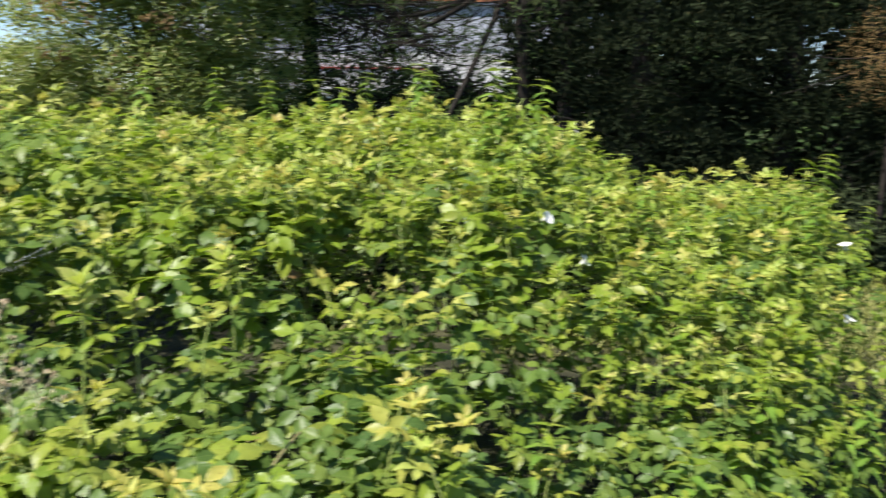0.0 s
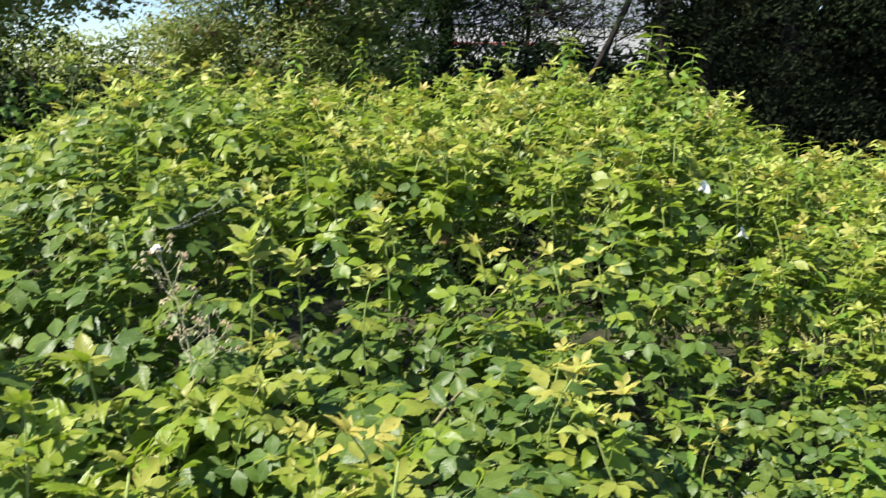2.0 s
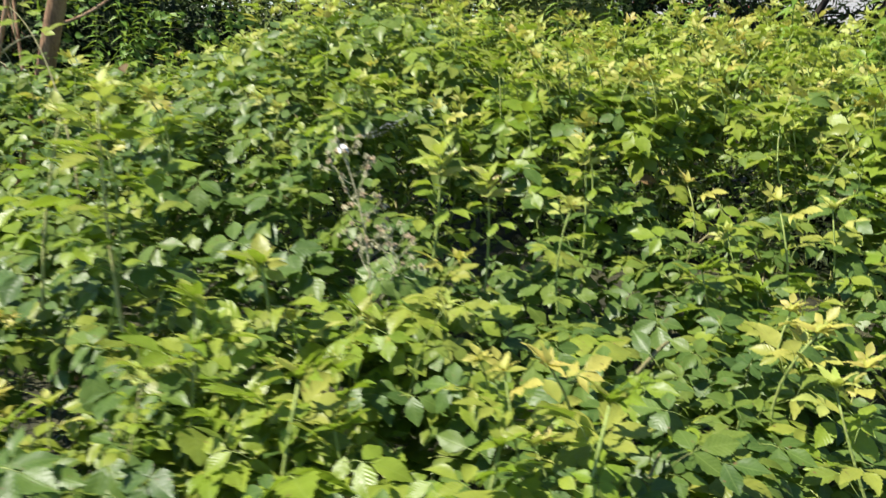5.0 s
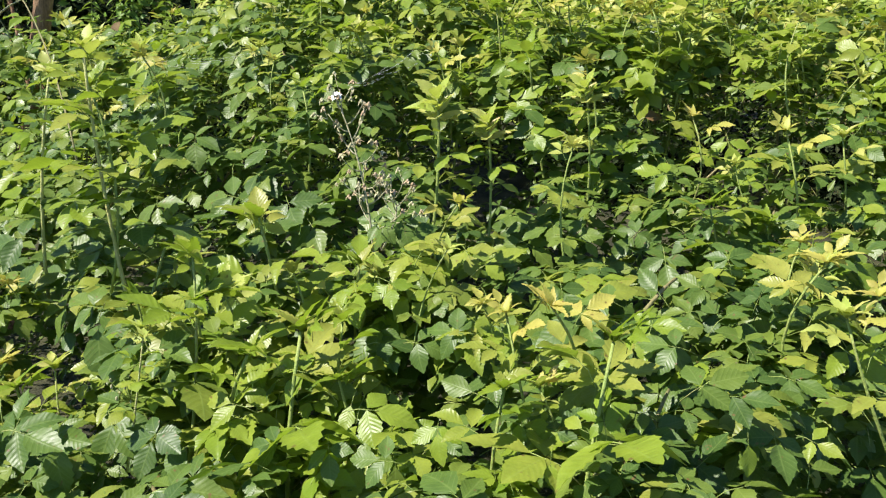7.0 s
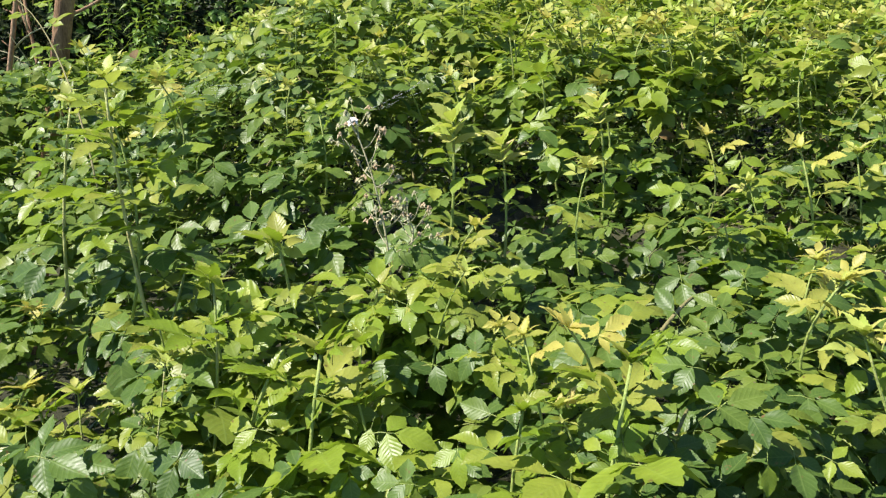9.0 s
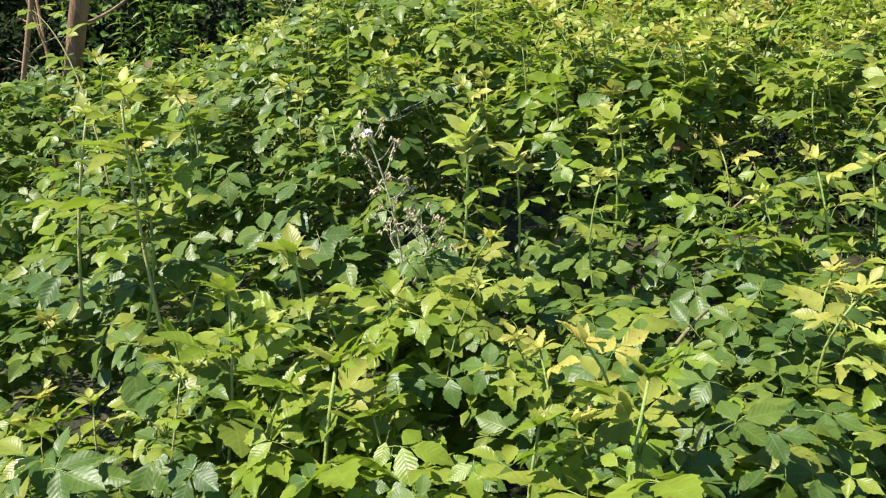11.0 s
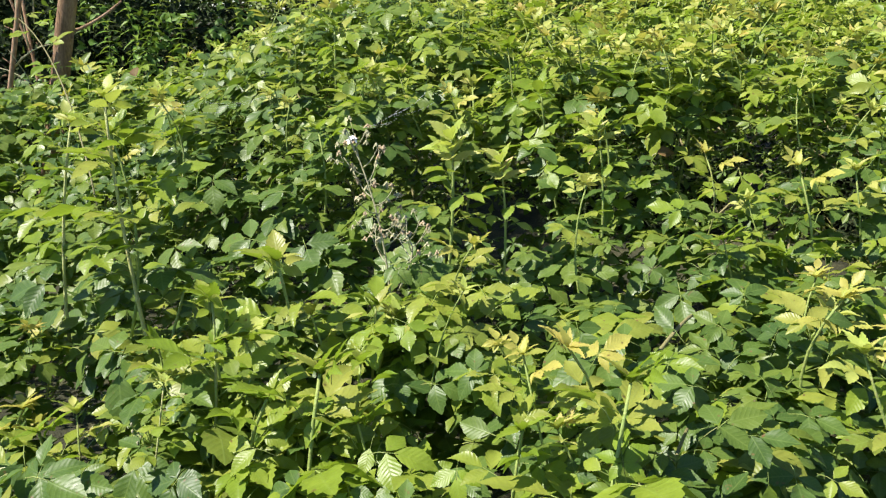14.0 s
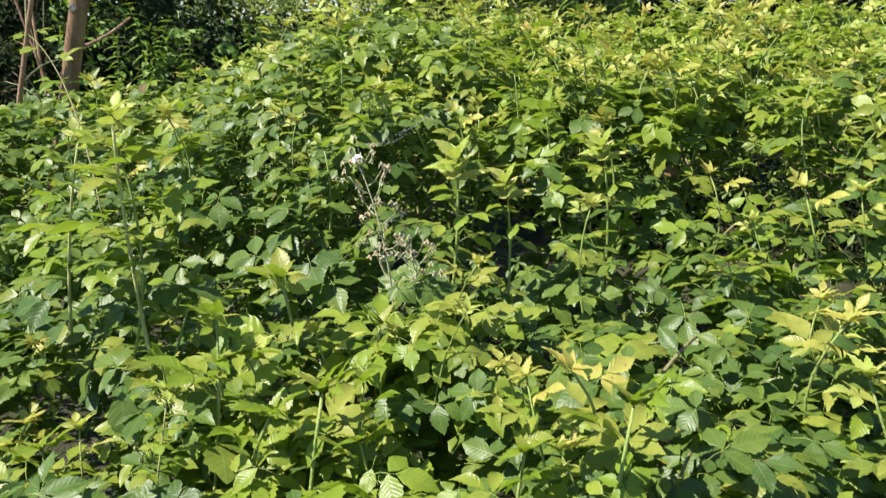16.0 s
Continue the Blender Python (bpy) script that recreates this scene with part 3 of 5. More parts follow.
def bank_points(count, deep):
    """Places and face directions of leaves over the bank."""
    x, y = rng.uniform(-3.4, 2.7, count), 0.75 + 4.5 * rng.uniform(0, 1, count) ** (1.8 if deep else 1.35)
    keep = (height(x, y) > 0.18) & (x > -0.30 - 0.95 * y) & (x < 0.65 + 0.67 * y) & (y < 5.2)
    for hx, hy, rx, ry in HOLES:
        inside = ((x - hx) / rx) ** 2 + ((y - hy) / ry) ** 2 < 1
        keep &= ~(inside & (rng.uniform(0, 1, count) < (0.35 if deep else 0.95)))
    clumps = np.sin(13.0 * x + 2.0 * np.sin(5.0 * y)) * np.sin(12.0 * y + 1.7 * np.sin(6.0 * x)) + 0.5 * np.sin(27.0 * x + 1.0) * np.sin(25.0 * y)
    keep &= rng.uniform(0, 1, count) < 0.42 + 0.75 * ss(-0.7, 0.35, clumps)
    x, y = x[keep], y[keep]
    k = len(x)
    d = 0.05 + 0.75 * rng.uniform(0, 1, k) ** 1.4 if deep else np.abs(rng.normal(0, 0.05, k)) - rng.uniform(0, 0.05, k)
    nrm = slope_normal(x, y)
    at = np.stack([x, y, height(x, y)], 1) - nrm * d[:, None] * np.array([0.5, 0.8, 1.0])
    at[:, 2] = np.maximum(at[:, 2], 0.05)
    near = ss(3.4, 2.2, y)[:, None]
    up = nrm * 0.35 + np.array([-0.20, -0.34, 0.80]) + near * np.array([0.08, 0.12, 0.05]) + rng.normal(0, 1, (k, 3)) * (0.34 - 0.10 * near)
    up[:, 2] = np.abs(up[:, 2]) + 0.1
    if not deep:
        # the leaves that stand out keep the space over them open
        clear = np.ones(k, bool)
        for lx, ly, lz, size, n, *_ in KEY_LEAVES:
            mid = np.array([lx, ly - 0.03, lz + 0.045])
            clear &= ((at - mid) ** 2).sum(1) > (size * (0.8 if n > 1 else 0.6)) ** 2
        for fx, fy, fz, *_ in FLOWERS:
            clear &= (np.abs(at[:, 0] - fx) > 0.07) | (at[:, 1] > fy + 0.03) | (at[:, 1] < fy - 0.35) | (at[:, 2] < fz - 0.08)
        at, up = at[clear], up[clear]
    return at, up


def build_bank():
    bush = thing("bramble_thicket", "dense sunlit bramble thicket with toothed green leaves", "bramble", at=(0, 2.5, 0))
    groups, o = [], np.array([0, 2.5, 0.0])
    singles = []
    for deep, count in ((False, 20500), (True, 22000)):
        at, up = bank_points(count, deep)
        k = len(at)
        side = at[:, 0] - (0.35 + 0.35 * (at[:, 1] - 1.2))
        size = rng.uniform(0.040, 0.077, k) * (0.9 if deep else 1.0) * (1 - 0.22 * ss(2.6, 3.6, at[:, 1])) * (1 - 0.2 * ss(-0.2, 0.4, side)) * (1 - 0.12 * ss(1.5, 1.15, at[:, 1]))
        rot = frames_for(up, rng.uniform(0, 2 * math.pi, k), size, rng.normal(-0.05, 0.22, k))
        five = rng.uniform(0, 1, k) < 0.45
        young = (rng.uniform(0, 1, k) < youth(at[:, 0], at[:, 1])) & (not deep)
        dist = at[:, 1]
        for lo, hi, tpl in ((0, 1.75, DEEP if deep else FINE), (1.75, 2.9, DIM if deep else MID), (2.9, 9, DIM if deep else FAR)):
            for n, sel5 in ((5, five), (3, ~five)):
                for mat, sely in ((0, ~young), (1, young)):
                    s = (dist >= lo) & (dist < hi) & sel5 & sely
                    if not s.any():
                        continue
                    idx = np.nonzero(s)[0]
                    # the nearest leaves on top are parts of their own
                    near = (np.abs(at[idx, 0] + 0.1) < 0.75) & (at[idx, 1] > 1.0) & (at[idx, 1] < 1.8)
                    if not deep and lo == 0:
                        for i in idx[near]:
                            if len(singles) < 270:
                                singles.append((i, n, mat))
                                s[i] = False
                                lv, st = compound(tpl, n, rot[i:i + 1], np.zeros((1, 3)))
                                put_part("leaf", join([(a, 0) for a in lv] + [(st, 1)]), [(MAT_LEAF, MAT_YOUNG)[mat], MAT_CANE], bush).location = at[i] - o
                    lv, st = compound(tpl, n, rot[s], at[s] - o)
                    groups += [(a, mat) for a in lv] + ([] if deep or lo > 2 else [(st, 2)])
    for x, y, z, size, n, az, mat, lean in KEY_LEAVES:
        rot = frames_for(np.array([[-0.1, -lean, 0.9]]), np.array([az]), np.array([size * 0.88]), np.array([0.0]))
        lv, st = compound(FINE, n, rot, np.zeros((1, 3)), 0.5)
        put_part("leaf", join([(a, 0) for a in lv] + [(st, 1)]), [mat, MAT_CANE], bush).location = np.array((x, y - 0.01, z + 0.02)) - o
    tagged(put_part("leaves", join(groups), [MAT_LEAF, MAT_YOUNG, MAT_CANE], bush), kind="stuff")
    # arching canes inside the bank
    canes = []
    for i in range(130):
        x, y = rng.uniform(-2.6, 1.8), rng.uniform(0.9, 5.0)
        a = rng.uniform(0, 2 * math.pi)
        reach = rng.uniform(0.3, 0.8)
        x2, y2 = x + reach * math.cos(a), y + reach * math.sin(a)
        z1, z2 = float(height(x, y)), float(height(x2, y2))
        if min(z1, z2) < 0.3:
            continue
        pts = bent((x, y - 2.5, max(0.0, z1 - 0.55)), (x2, y2 - 2.5, z2 - rng.uniform(0.03, 0.18)), (0, 0, rng.uniform(0.0, 0.06)), 8)
        canes.append((tube(pts, np.linspace(0.005, 0.0025, 8), 5), 0))
    for arr, _ in canes[:60]:
        put_part("cane", join([(arr, 0)]), [MAT_OLD], bush)
    tagged(put_part("undergrowth", join(canes[60:]), [MAT_OLD], bush), kind="stuff")
    return bush


BANK = build_bank()


# ================= shoots, weeds and flowers on the bank =================
rng = np.random.default_rng(5)
def rise(points, s):
    """The place at share s of a line of points."""
    p = np.array(points)
    q = s * (len(p) - 1)
    i = min(int(q), len(p) - 2)
    return p[i] + (p[i + 1] - p[i]) * (q - i)


ENDS = {}


def build_shoot(length, tip_mat, nodes=6, big=0.062, thick=0.0032, low=0.30, coarse=False, cane=None):
    """An upright young bramble shoot: stem, leaves that grow smaller and yellower towards the tip."""
    root = thing("bramble_shoot", "upright young bramble shoot with yellow-green tip leaves", "bramble", "young bramble shoots")
    line = bent((0, 0, 0), (rng.normal(0, 0.03), rng.normal(0, 0.03), length), (rng.normal(0, 0.02), rng.normal(0, 0.02), 0), 8)
    put_part("stem", join([(tube(line, np.linspace(thick, thick * 0.6, 8), 6), 0)]), [cane or MAT_CANE], root)
    az = rng.uniform(0, 6.28)
    for i in range(nodes):
        s = low + (0.96 - low) * (i / (nodes - 1)) ** 0.8
        size = big * (1.08 - 0.56 * (i / (nodes - 1)) ** 2) * rng.uniform(0.85, 1.1)
        az += 2.4 + rng.normal(0, 0.2)
        lift = 0.05 + 0.85 * (i / (nodes - 1)) ** 1.6
        at = rise(line, s) + np.array([math.cos(az), math.sin(az), 0.35 + lift]) * size * 0.55
        rot = frames_for(np.array([[0, 0, 1.0]]) + rng.normal(0, 0.12, (1, 3)), np.array([az]), np.array([size]), np.array([lift]))
        mat = MAT_LEAF if i < 2 else (tip_mat if i >= nodes - (3 if coarse else 2) else MAT_YOUNG)
        lv, st = compound(FAR if coarse else NEWLEAF if i >= nodes - 4 else FINE, 5 if rng.uniform() < 0.45 else 3, rot, at[None])
        put_part("leaf", join([(a, 0) for a in lv] + [(st, 1)]), [mat, MAT_CANE], root)
    tuft = []
    for j in range(6):
        a = j * 2.4 + rng.uniform(0, 0.5)
        rot = frames_for(np.array([[0, 0, 1.0]]), np.array([a]), np.array([rng.uniform(0.030, 0.056)]), np.array([rng.uniform(0.5, 1.35)]))
        tuft.append((matrices_to_arrays(NARROWFAR if coarse else NARROW, rot, line[-1:] + 0.0), 0))
    put_part("tip_tuft", join(tuft), [tip_mat], root)
    ENDS[root.name] = tuple(line[-1])
    return root


def build_sprig(length):
    """A tall shoot: a tier of broad young leaves on long stalks and a pale erect tuft at the tip."""
    root = thing("bramble_shoot", "tall bramble shoot with a pale erect yellow-green tip", "bramble", "tall bramble shoots")
    line = bent((0, 0, 0), (0.02, 0.01, length), (0.012, 0.0, 0), 8)
    put_part("stem", join([(tube(line, np.linspace(0.0042, 0.0026, 8), 7), 0)]), [MAT_CANE], root)
    plan = [(0.55, 0.9, 0.064, 0.0), (0.62, 3.6, 0.066, 0.05), (0.68, 5.6, 0.064, 0.1), (0.74, 2.2, 0.060, 0.2), (0.79, 4.5, 0.054, 0.35), (0.84, 0.2, 0.046, 0.6), (0.88, 3.0, 0.042, 0.8)]
    for i, (s, az, size, lift) in enumerate(plan):
        at = rise(line, s) + np.array([math.cos(az), math.sin(az), 0.3 + lift]) * size * 0.55
        rot = frames_for(np.array([[0, -0.15, 1.0]]) + rng.normal(0, 0.08, (1, 3)), np.array([az]), np.array([size]), np.array([lift]))
        lv, st = compound(NEWLEAF if i > 3 else FINE, 3, rot, at[None])
        put_part("leaf", join([(a, 0) for a in lv] + [(st, 1)]), [MAT_TIP if i > 4 else MAT_YOUNG, MAT_CANE], root)
    for j in range(11):
        a, low = j * 2.4, 0.05 * (1 - j / 10)
        at = line[-1:] - np.array([[0, 0, low]])
        rot = frames_for(np.array([[-0.2, -0.45, 0.9]]), np.array([a]), np.array([0.072 - 0.004 * (j % 4)]), np.array([0.35 + 0.07 * j]))
        put_part("tip_leaf", join([(matrices_to_arrays(NEWLEAF[j % 3], rot, at), 0)]), [MAT_TIP], root)
    ENDS[root.name] = tuple(line[-1])
    return root


def build_nettle(length, pairs=8, leaf=0.07):
    root = thing("tall_weed", "tall leafy weed with narrow pointed leaves", "weed", "tall weeds along the bank")
    line = bent((0, 0, 0), (rng.normal(0, 0.05), rng.normal(0, 0.05), length), (rng.normal(0, 0.03), rng.normal(0, 0.03), 0), 8)
    put_part("stem", join([(tube(line, np.linspace(0.0045, 0.0015, 8), 5), 0)]), [MAT_CANE], root)
    for i in range(pairs):
        s = 0.30 + 0.70 * i / (pairs - 1)
        size = leaf * (1.0 - 0.38 * (i / (pairs - 1)) ** 4) * rng.uniform(0.8, 1.15)
        for k in range(2):
            az = i * 1.57 + k * math.pi + rng.normal(0, 0.25)
            lift = 0.0 + 0.5 * (i / (pairs - 1)) ** 3
            at = rise(line, s)[None]
            rot = frames_for(np.array([[0, 0, 1.0]]) + rng.normal(0, 0.15, (1, 3)), np.array([az]), np.array([size]), np.array([lift]))
            put_part("leaf", join([(matrices_to_arrays(WEEDLEAF, rot, at), 0)]), [MAT_NETTLE if i < pairs - 2 else MAT_YOUNG], root)
    ENDS[root.name] = tuple(line[-1])
    return root


SHOOT_PLAN = ((0.34, MAT_YOUNG, 7, 0.074), (0.30, MAT_RUSSET, 6, 0.066), (0.38, MAT_TIP, 7, 0.070), (0.28, MAT_TIP, 6, 0.062), (0.33, MAT_YOUNG, 7, 0.078), (0.26, MAT_YOUNG, 6, 0.068))
SHOOTS = [build_shoot(*plan) for plan in SHOOT_PLAN]
COARSE = [build_shoot(*plan, coarse=True) for plan in SHOOT_PLAN]
SHOOTS.append(build_shoot(0.52, MAT_TIP, 11, 0.078, 0.0044, 0.34, cane=MAT_PALECANE))
SHOOTS.append(build_sprig(0.40))
WEEDS = [build_nettle(L, p, b) for L, p, b in ((0.60, 15, 0.088), (0.50, 13, 0.076), (0.70, 16, 0.095), (0.45, 12, 0.070), (1.15, 32, 0.070))]
used = set()


FARSHOOTS = []


def far_stand(which, x, y, ztip, size=1.0):
    stand(COARSE, which, x, y, ztip, size, None, True)


def stand(kinds, which, x, y, ztip, size=1.0, spin=None, far=False):
    ob = kinds[which]
    lean = Euler((rng.normal(0, 0.10), rng.normal(0, 0.10), rng.uniform(0, 6.28) if spin is None else spin))
    tip = Vector(ENDS[ob.name]) * size
    tip.rotate(lean)
    m = Matrix.LocRotScale(Vector((x, y, ztip)) - tip, lean, (size,) * 3)
    if far:
        FARSHOOTS.append((ob, m))
    elif ob in used:
        copy_thing(ob, m)
    else:
        used.add(ob)
        ob.matrix_basis = m


# shoots that stand out: kind, place of the tip, size
KEY_SHOOTS = []
# on the sprigs and the front
KEY_SHOOTS += [(7, -0.315, 1.920, 1.385, 1.00), (7, -0.215, 1.950, 1.335, 0.80), (7, -0.038, 2.200, 1.385, 0.80), (3, -0.027, 1.900, 1.300, 0.90),
               (0, -0.558, 1.318, 1.101, 1.11), (6, -0.863, 1.520, 1.506, 1.00), (1, -1.065, 1.432, 0.874, 1.03), (3, -0.651, 1.291, 1.070, 0.66),
               (2, -0.526, 1.356, 1.100, 1.02), (2, -0.473, 1.525, 1.149, 0.98), (1, -0.182, 1.550, 1.210, 0.75), (3, -0.316, 1.550, 1.210, 0.90),
               (1, -0.090, 1.350, 1.115, 0.59), (3, 0.018, 1.176, 1.112, 0.77), (1, 0.423, 1.590, 1.140, 0.95)]
# on the front and the middle
KEY_SHOOTS += [(3, -0.166, 1.451, 1.198, 0.63), (1, -0.028, 1.226, 1.153, 0.68), (1, -0.785, 1.502, 0.977, 0.80), (0, -0.534, 1.527, 1.210, 1.10),
               (4, -0.345, 1.509, 1.210, 1.07), (3, -1.067, 1.449, 0.862, 1.15), (4, 0.113, 1.150, 1.130, 1.05), (5, -0.019, 1.156, 1.093, 1.00),
               (5, -0.330, 1.374, 1.053, 1.03), (1, 0.027, 1.227, 1.168, 0.82), (3, 0.430, 1.500, 1.140, 1.20), (1, -0.050, 2.300, 1.400, 1.00),
               (0, -0.810, 2.500, 1.550, 1.00), (3, 0.210, 3.100, 1.600, 1.10), (1, -0.085, 2.900, 1.520, 1.00)]
# on the far rows
KEY_SHOOTS += [(5, 0.110, 2.600, 1.400, 1.00), (1, 0.410, 2.200, 1.280, 1.00), (2, 0.470, 2.600, 1.400, 1.00), (5, -0.773, 1.595, 1.118, 1.00),
               (0, -0.562, 1.318, 1.118, 0.89), (4, -0.880, 1.550, 1.360, 1.00), (2, -1.130, 2.100, 1.420, 1.00), (5, -0.432, 1.247, 1.037, 1.20),
               (4, -0.352, 1.262, 1.040, 1.22), (6, -1.020, 1.620, 1.444, 0.90), (6, -0.579, 1.200, 1.113, 0.45), (1, -1.060, 2.000, 1.420, 0.90),
               (1, -1.440, 4.370, 1.800, 1.00), (2, -1.740, 4.000, 1.770, 1.10)]
for which, x, y, z, size in KEY_SHOOTS:
    front = y < 1.9 and which < 6
    if front and -0.58 < x < -0.30 and 1.42 < y < 1.6:
        z -= 0.09
    stand(SHOOTS, which, x, y, z + (0.03 if front else 0.0), size * (1.05 if front else 1.0), 0.0 if which == 7 else None)
for i in range(760):
    y = (1.05 + 3.7 * rng.uniform(0, 1) ** 0.9) if i < 330 else rng.uniform(2.2, 4.6)
    x = rng.uniform(-0.55, 0.62) * (y + 0.5) - 0.12
    h = float(height(x, y))
    if any(((x - hx) / rx) ** 2 + ((y - hy) / ry) ** 2 < 1.2 for hx, hy, rx, ry in HOLES):
        continue
    if any((x - k[0]) ** 2 + (y + 0.04 - k[1]) ** 2 < 0.06 ** 2 for k in KEY_LEAVES):
        continue
    if h > 0.4 and rng.uniform(0, 1) < 0.22 + 1.2 * float(youth(x, y)):
        which = int(rng.integers(0, 6)) if y < 2.2 else int(rng.choice((1, 2, 2, 3, 3, 0)))
        ztip, size = h + (rng.uniform(0.02, 0.09) if y < 2.2 else rng.uniform(0.05, 0.13)), rng.uniform(0.7, 1.0)
        if y > 2.75:
            far_stand(which, x, y, ztip, size)
        elif not (-0.6 < x < -0.2 and 1.3 < y < 1.66):
            stand(SHOOTS, which, x, y, ztip, size)


def join_far_shoots():
    """The shoots on the far half of the bank, past counting, as one mesh of the thicket."""
    mats, groups, cache = [], [], {}
    for ob, m in FARSHOOTS:
        if ob.name not in cache:
            cache[ob.name] = []
            for child in ob.children:
                me = child.data
                v, f, uv, mi = np.zeros(len(me.vertices) * 3), np.zeros(len(me.loops), int), np.zeros(len(me.loops) * 2), np.zeros(len(me.polygons), int)
                me.vertices.foreach_get("co", v)
                me.loops.foreach_get("vertex_index", f)
                me.uv_layers[0].data.foreach_get("uv", uv)
                me.polygons.foreach_get("material_index", mi)
                per_vertex = np.zeros((len(me.vertices), 3))
                per_vertex[f, :2] = uv.reshape(-1, 2)
                for k, mat in enumerate(me.materials):
                    if mat not in mats:
                        mats.append(mat)
                    cache[ob.name].append((v.reshape(-1, 3), f.reshape(-1, 3)[mi == k], per_vertex, mats.index(mat)))
        mm = np.array(m)
        for v, f, uv, k in cache[ob.name]:
            used_v, back = np.unique(f, return_inverse=True)
            uvt = uv[used_v].copy()
            uvt[:, 2] = rng.uniform(0, 1)
            groups.append(((v[used_v] @ mm[:3, :3].T + mm[:3, 3] - np.array(BANK.location), back.reshape(-1, 3), uvt), k))
    tagged(put_part("new_growth", join(groups), mats, BANK), kind="stuff")
    for ob in COARSE:
        for child in list(ob.children):
            bpy.data.objects.remove(child)
        bpy.data.objects.remove(ob)


join_far_shoots()
for which, x, y, z, size in ((0, -0.45, 4.63, 1.93, 1.0), (1, 0.06, 4.5, 1.87, 1.0), (3, 0.34, 4.6, 1.91, 0.9), (1, -0.15, 4.4, 1.76, 0.9), (0, -0.76, 4.4, 1.72, 1.0),
                             (3, 1.39, 3.9, 1.60, 1.0), (1, 1.61, 3.8, 1.50, 0.9), (3, 1.78, 3.9, 1.51, 1.0), (0, 1.96, 3.9, 1.42, 0.8), (2, 0.86, 3.46, 1.94, 1.0),
                             (0, 0.93, 3.50, 1.88, 0.9), (2, 0.88, 3.42, 1.80, 0.95), (0, 0.96, 3.40, 1.72, 0.9), (2, 0.80, 3.45, 1.72, 0.9), (0, 1.0, 3.3, 1.6, 0.9), (4, 2.23, 3.4, 1.56, 1.1), (4, 2.17, 3.5, 1.42, 1.1), (4, 2.28, 3.5, 1.46, 1.0), (2, 2.05, 3.4, 1.33, 1.0), (2, 1.90, 3.5, 1.38, 1.0), (4, 2.9, 4.2, 1.14, 1.0), (2, -2.96, 4.60, 1.78, 0.9), (0, -2.92, 4.40, 1.60, 0.9), (2, -2.83, 4.80, 1.71, 0.9), (0, -2.59, 4.60, 1.61, 0.9), (1, -2.30, 4.70, 1.66, 0.9), (1, -2.66, 4.30, 1.51, 0.9)):
    stand(WEEDS, which, x, y, z, size)
for i in range(136):
    if i < 86:
        x, y = rng.uniform(-1.8, 1.5) if i % 2 else rng.uniform(-1.8, -0.5), rng.uniform(3.7, 4.9)
    else:
        y = rng.uniform(1.9, 4.2)
        x = 0.75 + 0.36 * (y - 1.2) + rng.uniform(-0.25, 0.85)
    h = float(height(x, y))
    stand(WEEDS, int(rng.integers(0, 4)), x, y, h + rng.uniform(0.02, (0.24 if x < -0.6 else 0.34) if i < 86 else 0.22), rng.uniform(0.8, 1.05))


rng = np.random.default_rng(12)


def build_arching_cane():
    """A long pale cane that arches out over the end of the bank."""
    root = thing("bramble_cane", "long pale arching bramble cane with a few young leaves", "bramble", at=(-1.16, 1.85, 1.22))
    line = bent((0, 0, 0), (-0.66, 0.60, 0.42), (0.03, 0.0, 0.06), 12)
    put_part("stem", join([(tube(line, np.linspace(0.0026, 0.0014, 12), 7), 0)]), [MAT_OLD], root)
    for i, s in enumerate((0.55, 0.7, 0.8, 0.88, 0.95, 1.0)):
        az = 2.2 + (-1) ** i * 1.1
        at = rise(line, s) + np.array([math.cos(az), math.sin(az), 0.3]) * 0.03
        rot = frames_for(np.array([[0, -0.3, 1.0]]), np.array([az]), np.array([0.062 - 0.005 * i]), np.array([0.2]))
        lv, st = compound(FINE, 3, rot, at[None])
        put_part("leaf", join([(a, 0) for a in lv] + [(st, 1)]), [MAT_YOUNG, MAT_CANE], root)


build_arching_cane()


def build_prickly_cane(a, b, bow, r):
    """A bare stretch of bramble cane with small hooked prickles, half hidden among the leaves."""
    root = thing("bramble_cane", "bare prickly bramble cane showing between the leaves", "bramble", at=a)
    line = bent((0, 0, 0), np.array(b) - np.array(a), bow, 10)
    put_part("stem", join([(tube(line, np.linspace(r, r * 0.7, 10), 8), 0)]), [MAT_OLD], root, "brownish woody cane")
    for i in range(9):
        p0 = rise(line, 0.06 + 0.1 * i)
        d = rng.normal(0, 1, 3)
        d /= np.linalg.norm(d)
        put_part("prickle", join([(tube([p0, p0 + d * r * 1.3, p0 + d * r * 2.2 - (0, 0, r * 0.4)], [r * 0.4, r * 0.25, r * 0.03], 5), 0)]), [MAT_CANE], root)


for a, b, bow, r in (((0.09, 1.08, 1.02), (0.17, 1.26, 1.055), (0.01, 0, 0.03), 0.0048), ((0.10, 1.52, 1.03), (0.20, 1.74, 1.10), (0.01, 0, 0.03), 0.0042),
                     ((0.16, 1.22, 1.00), (0.19, 1.34, 1.06), (0, 0, 0.01), 0.0034), ((0.25, 1.34, 1.00), (0.29, 1.46, 1.06), (0, 0, 0.01), 0.0034)):
    build_prickly_cane(a, b, bow, r)


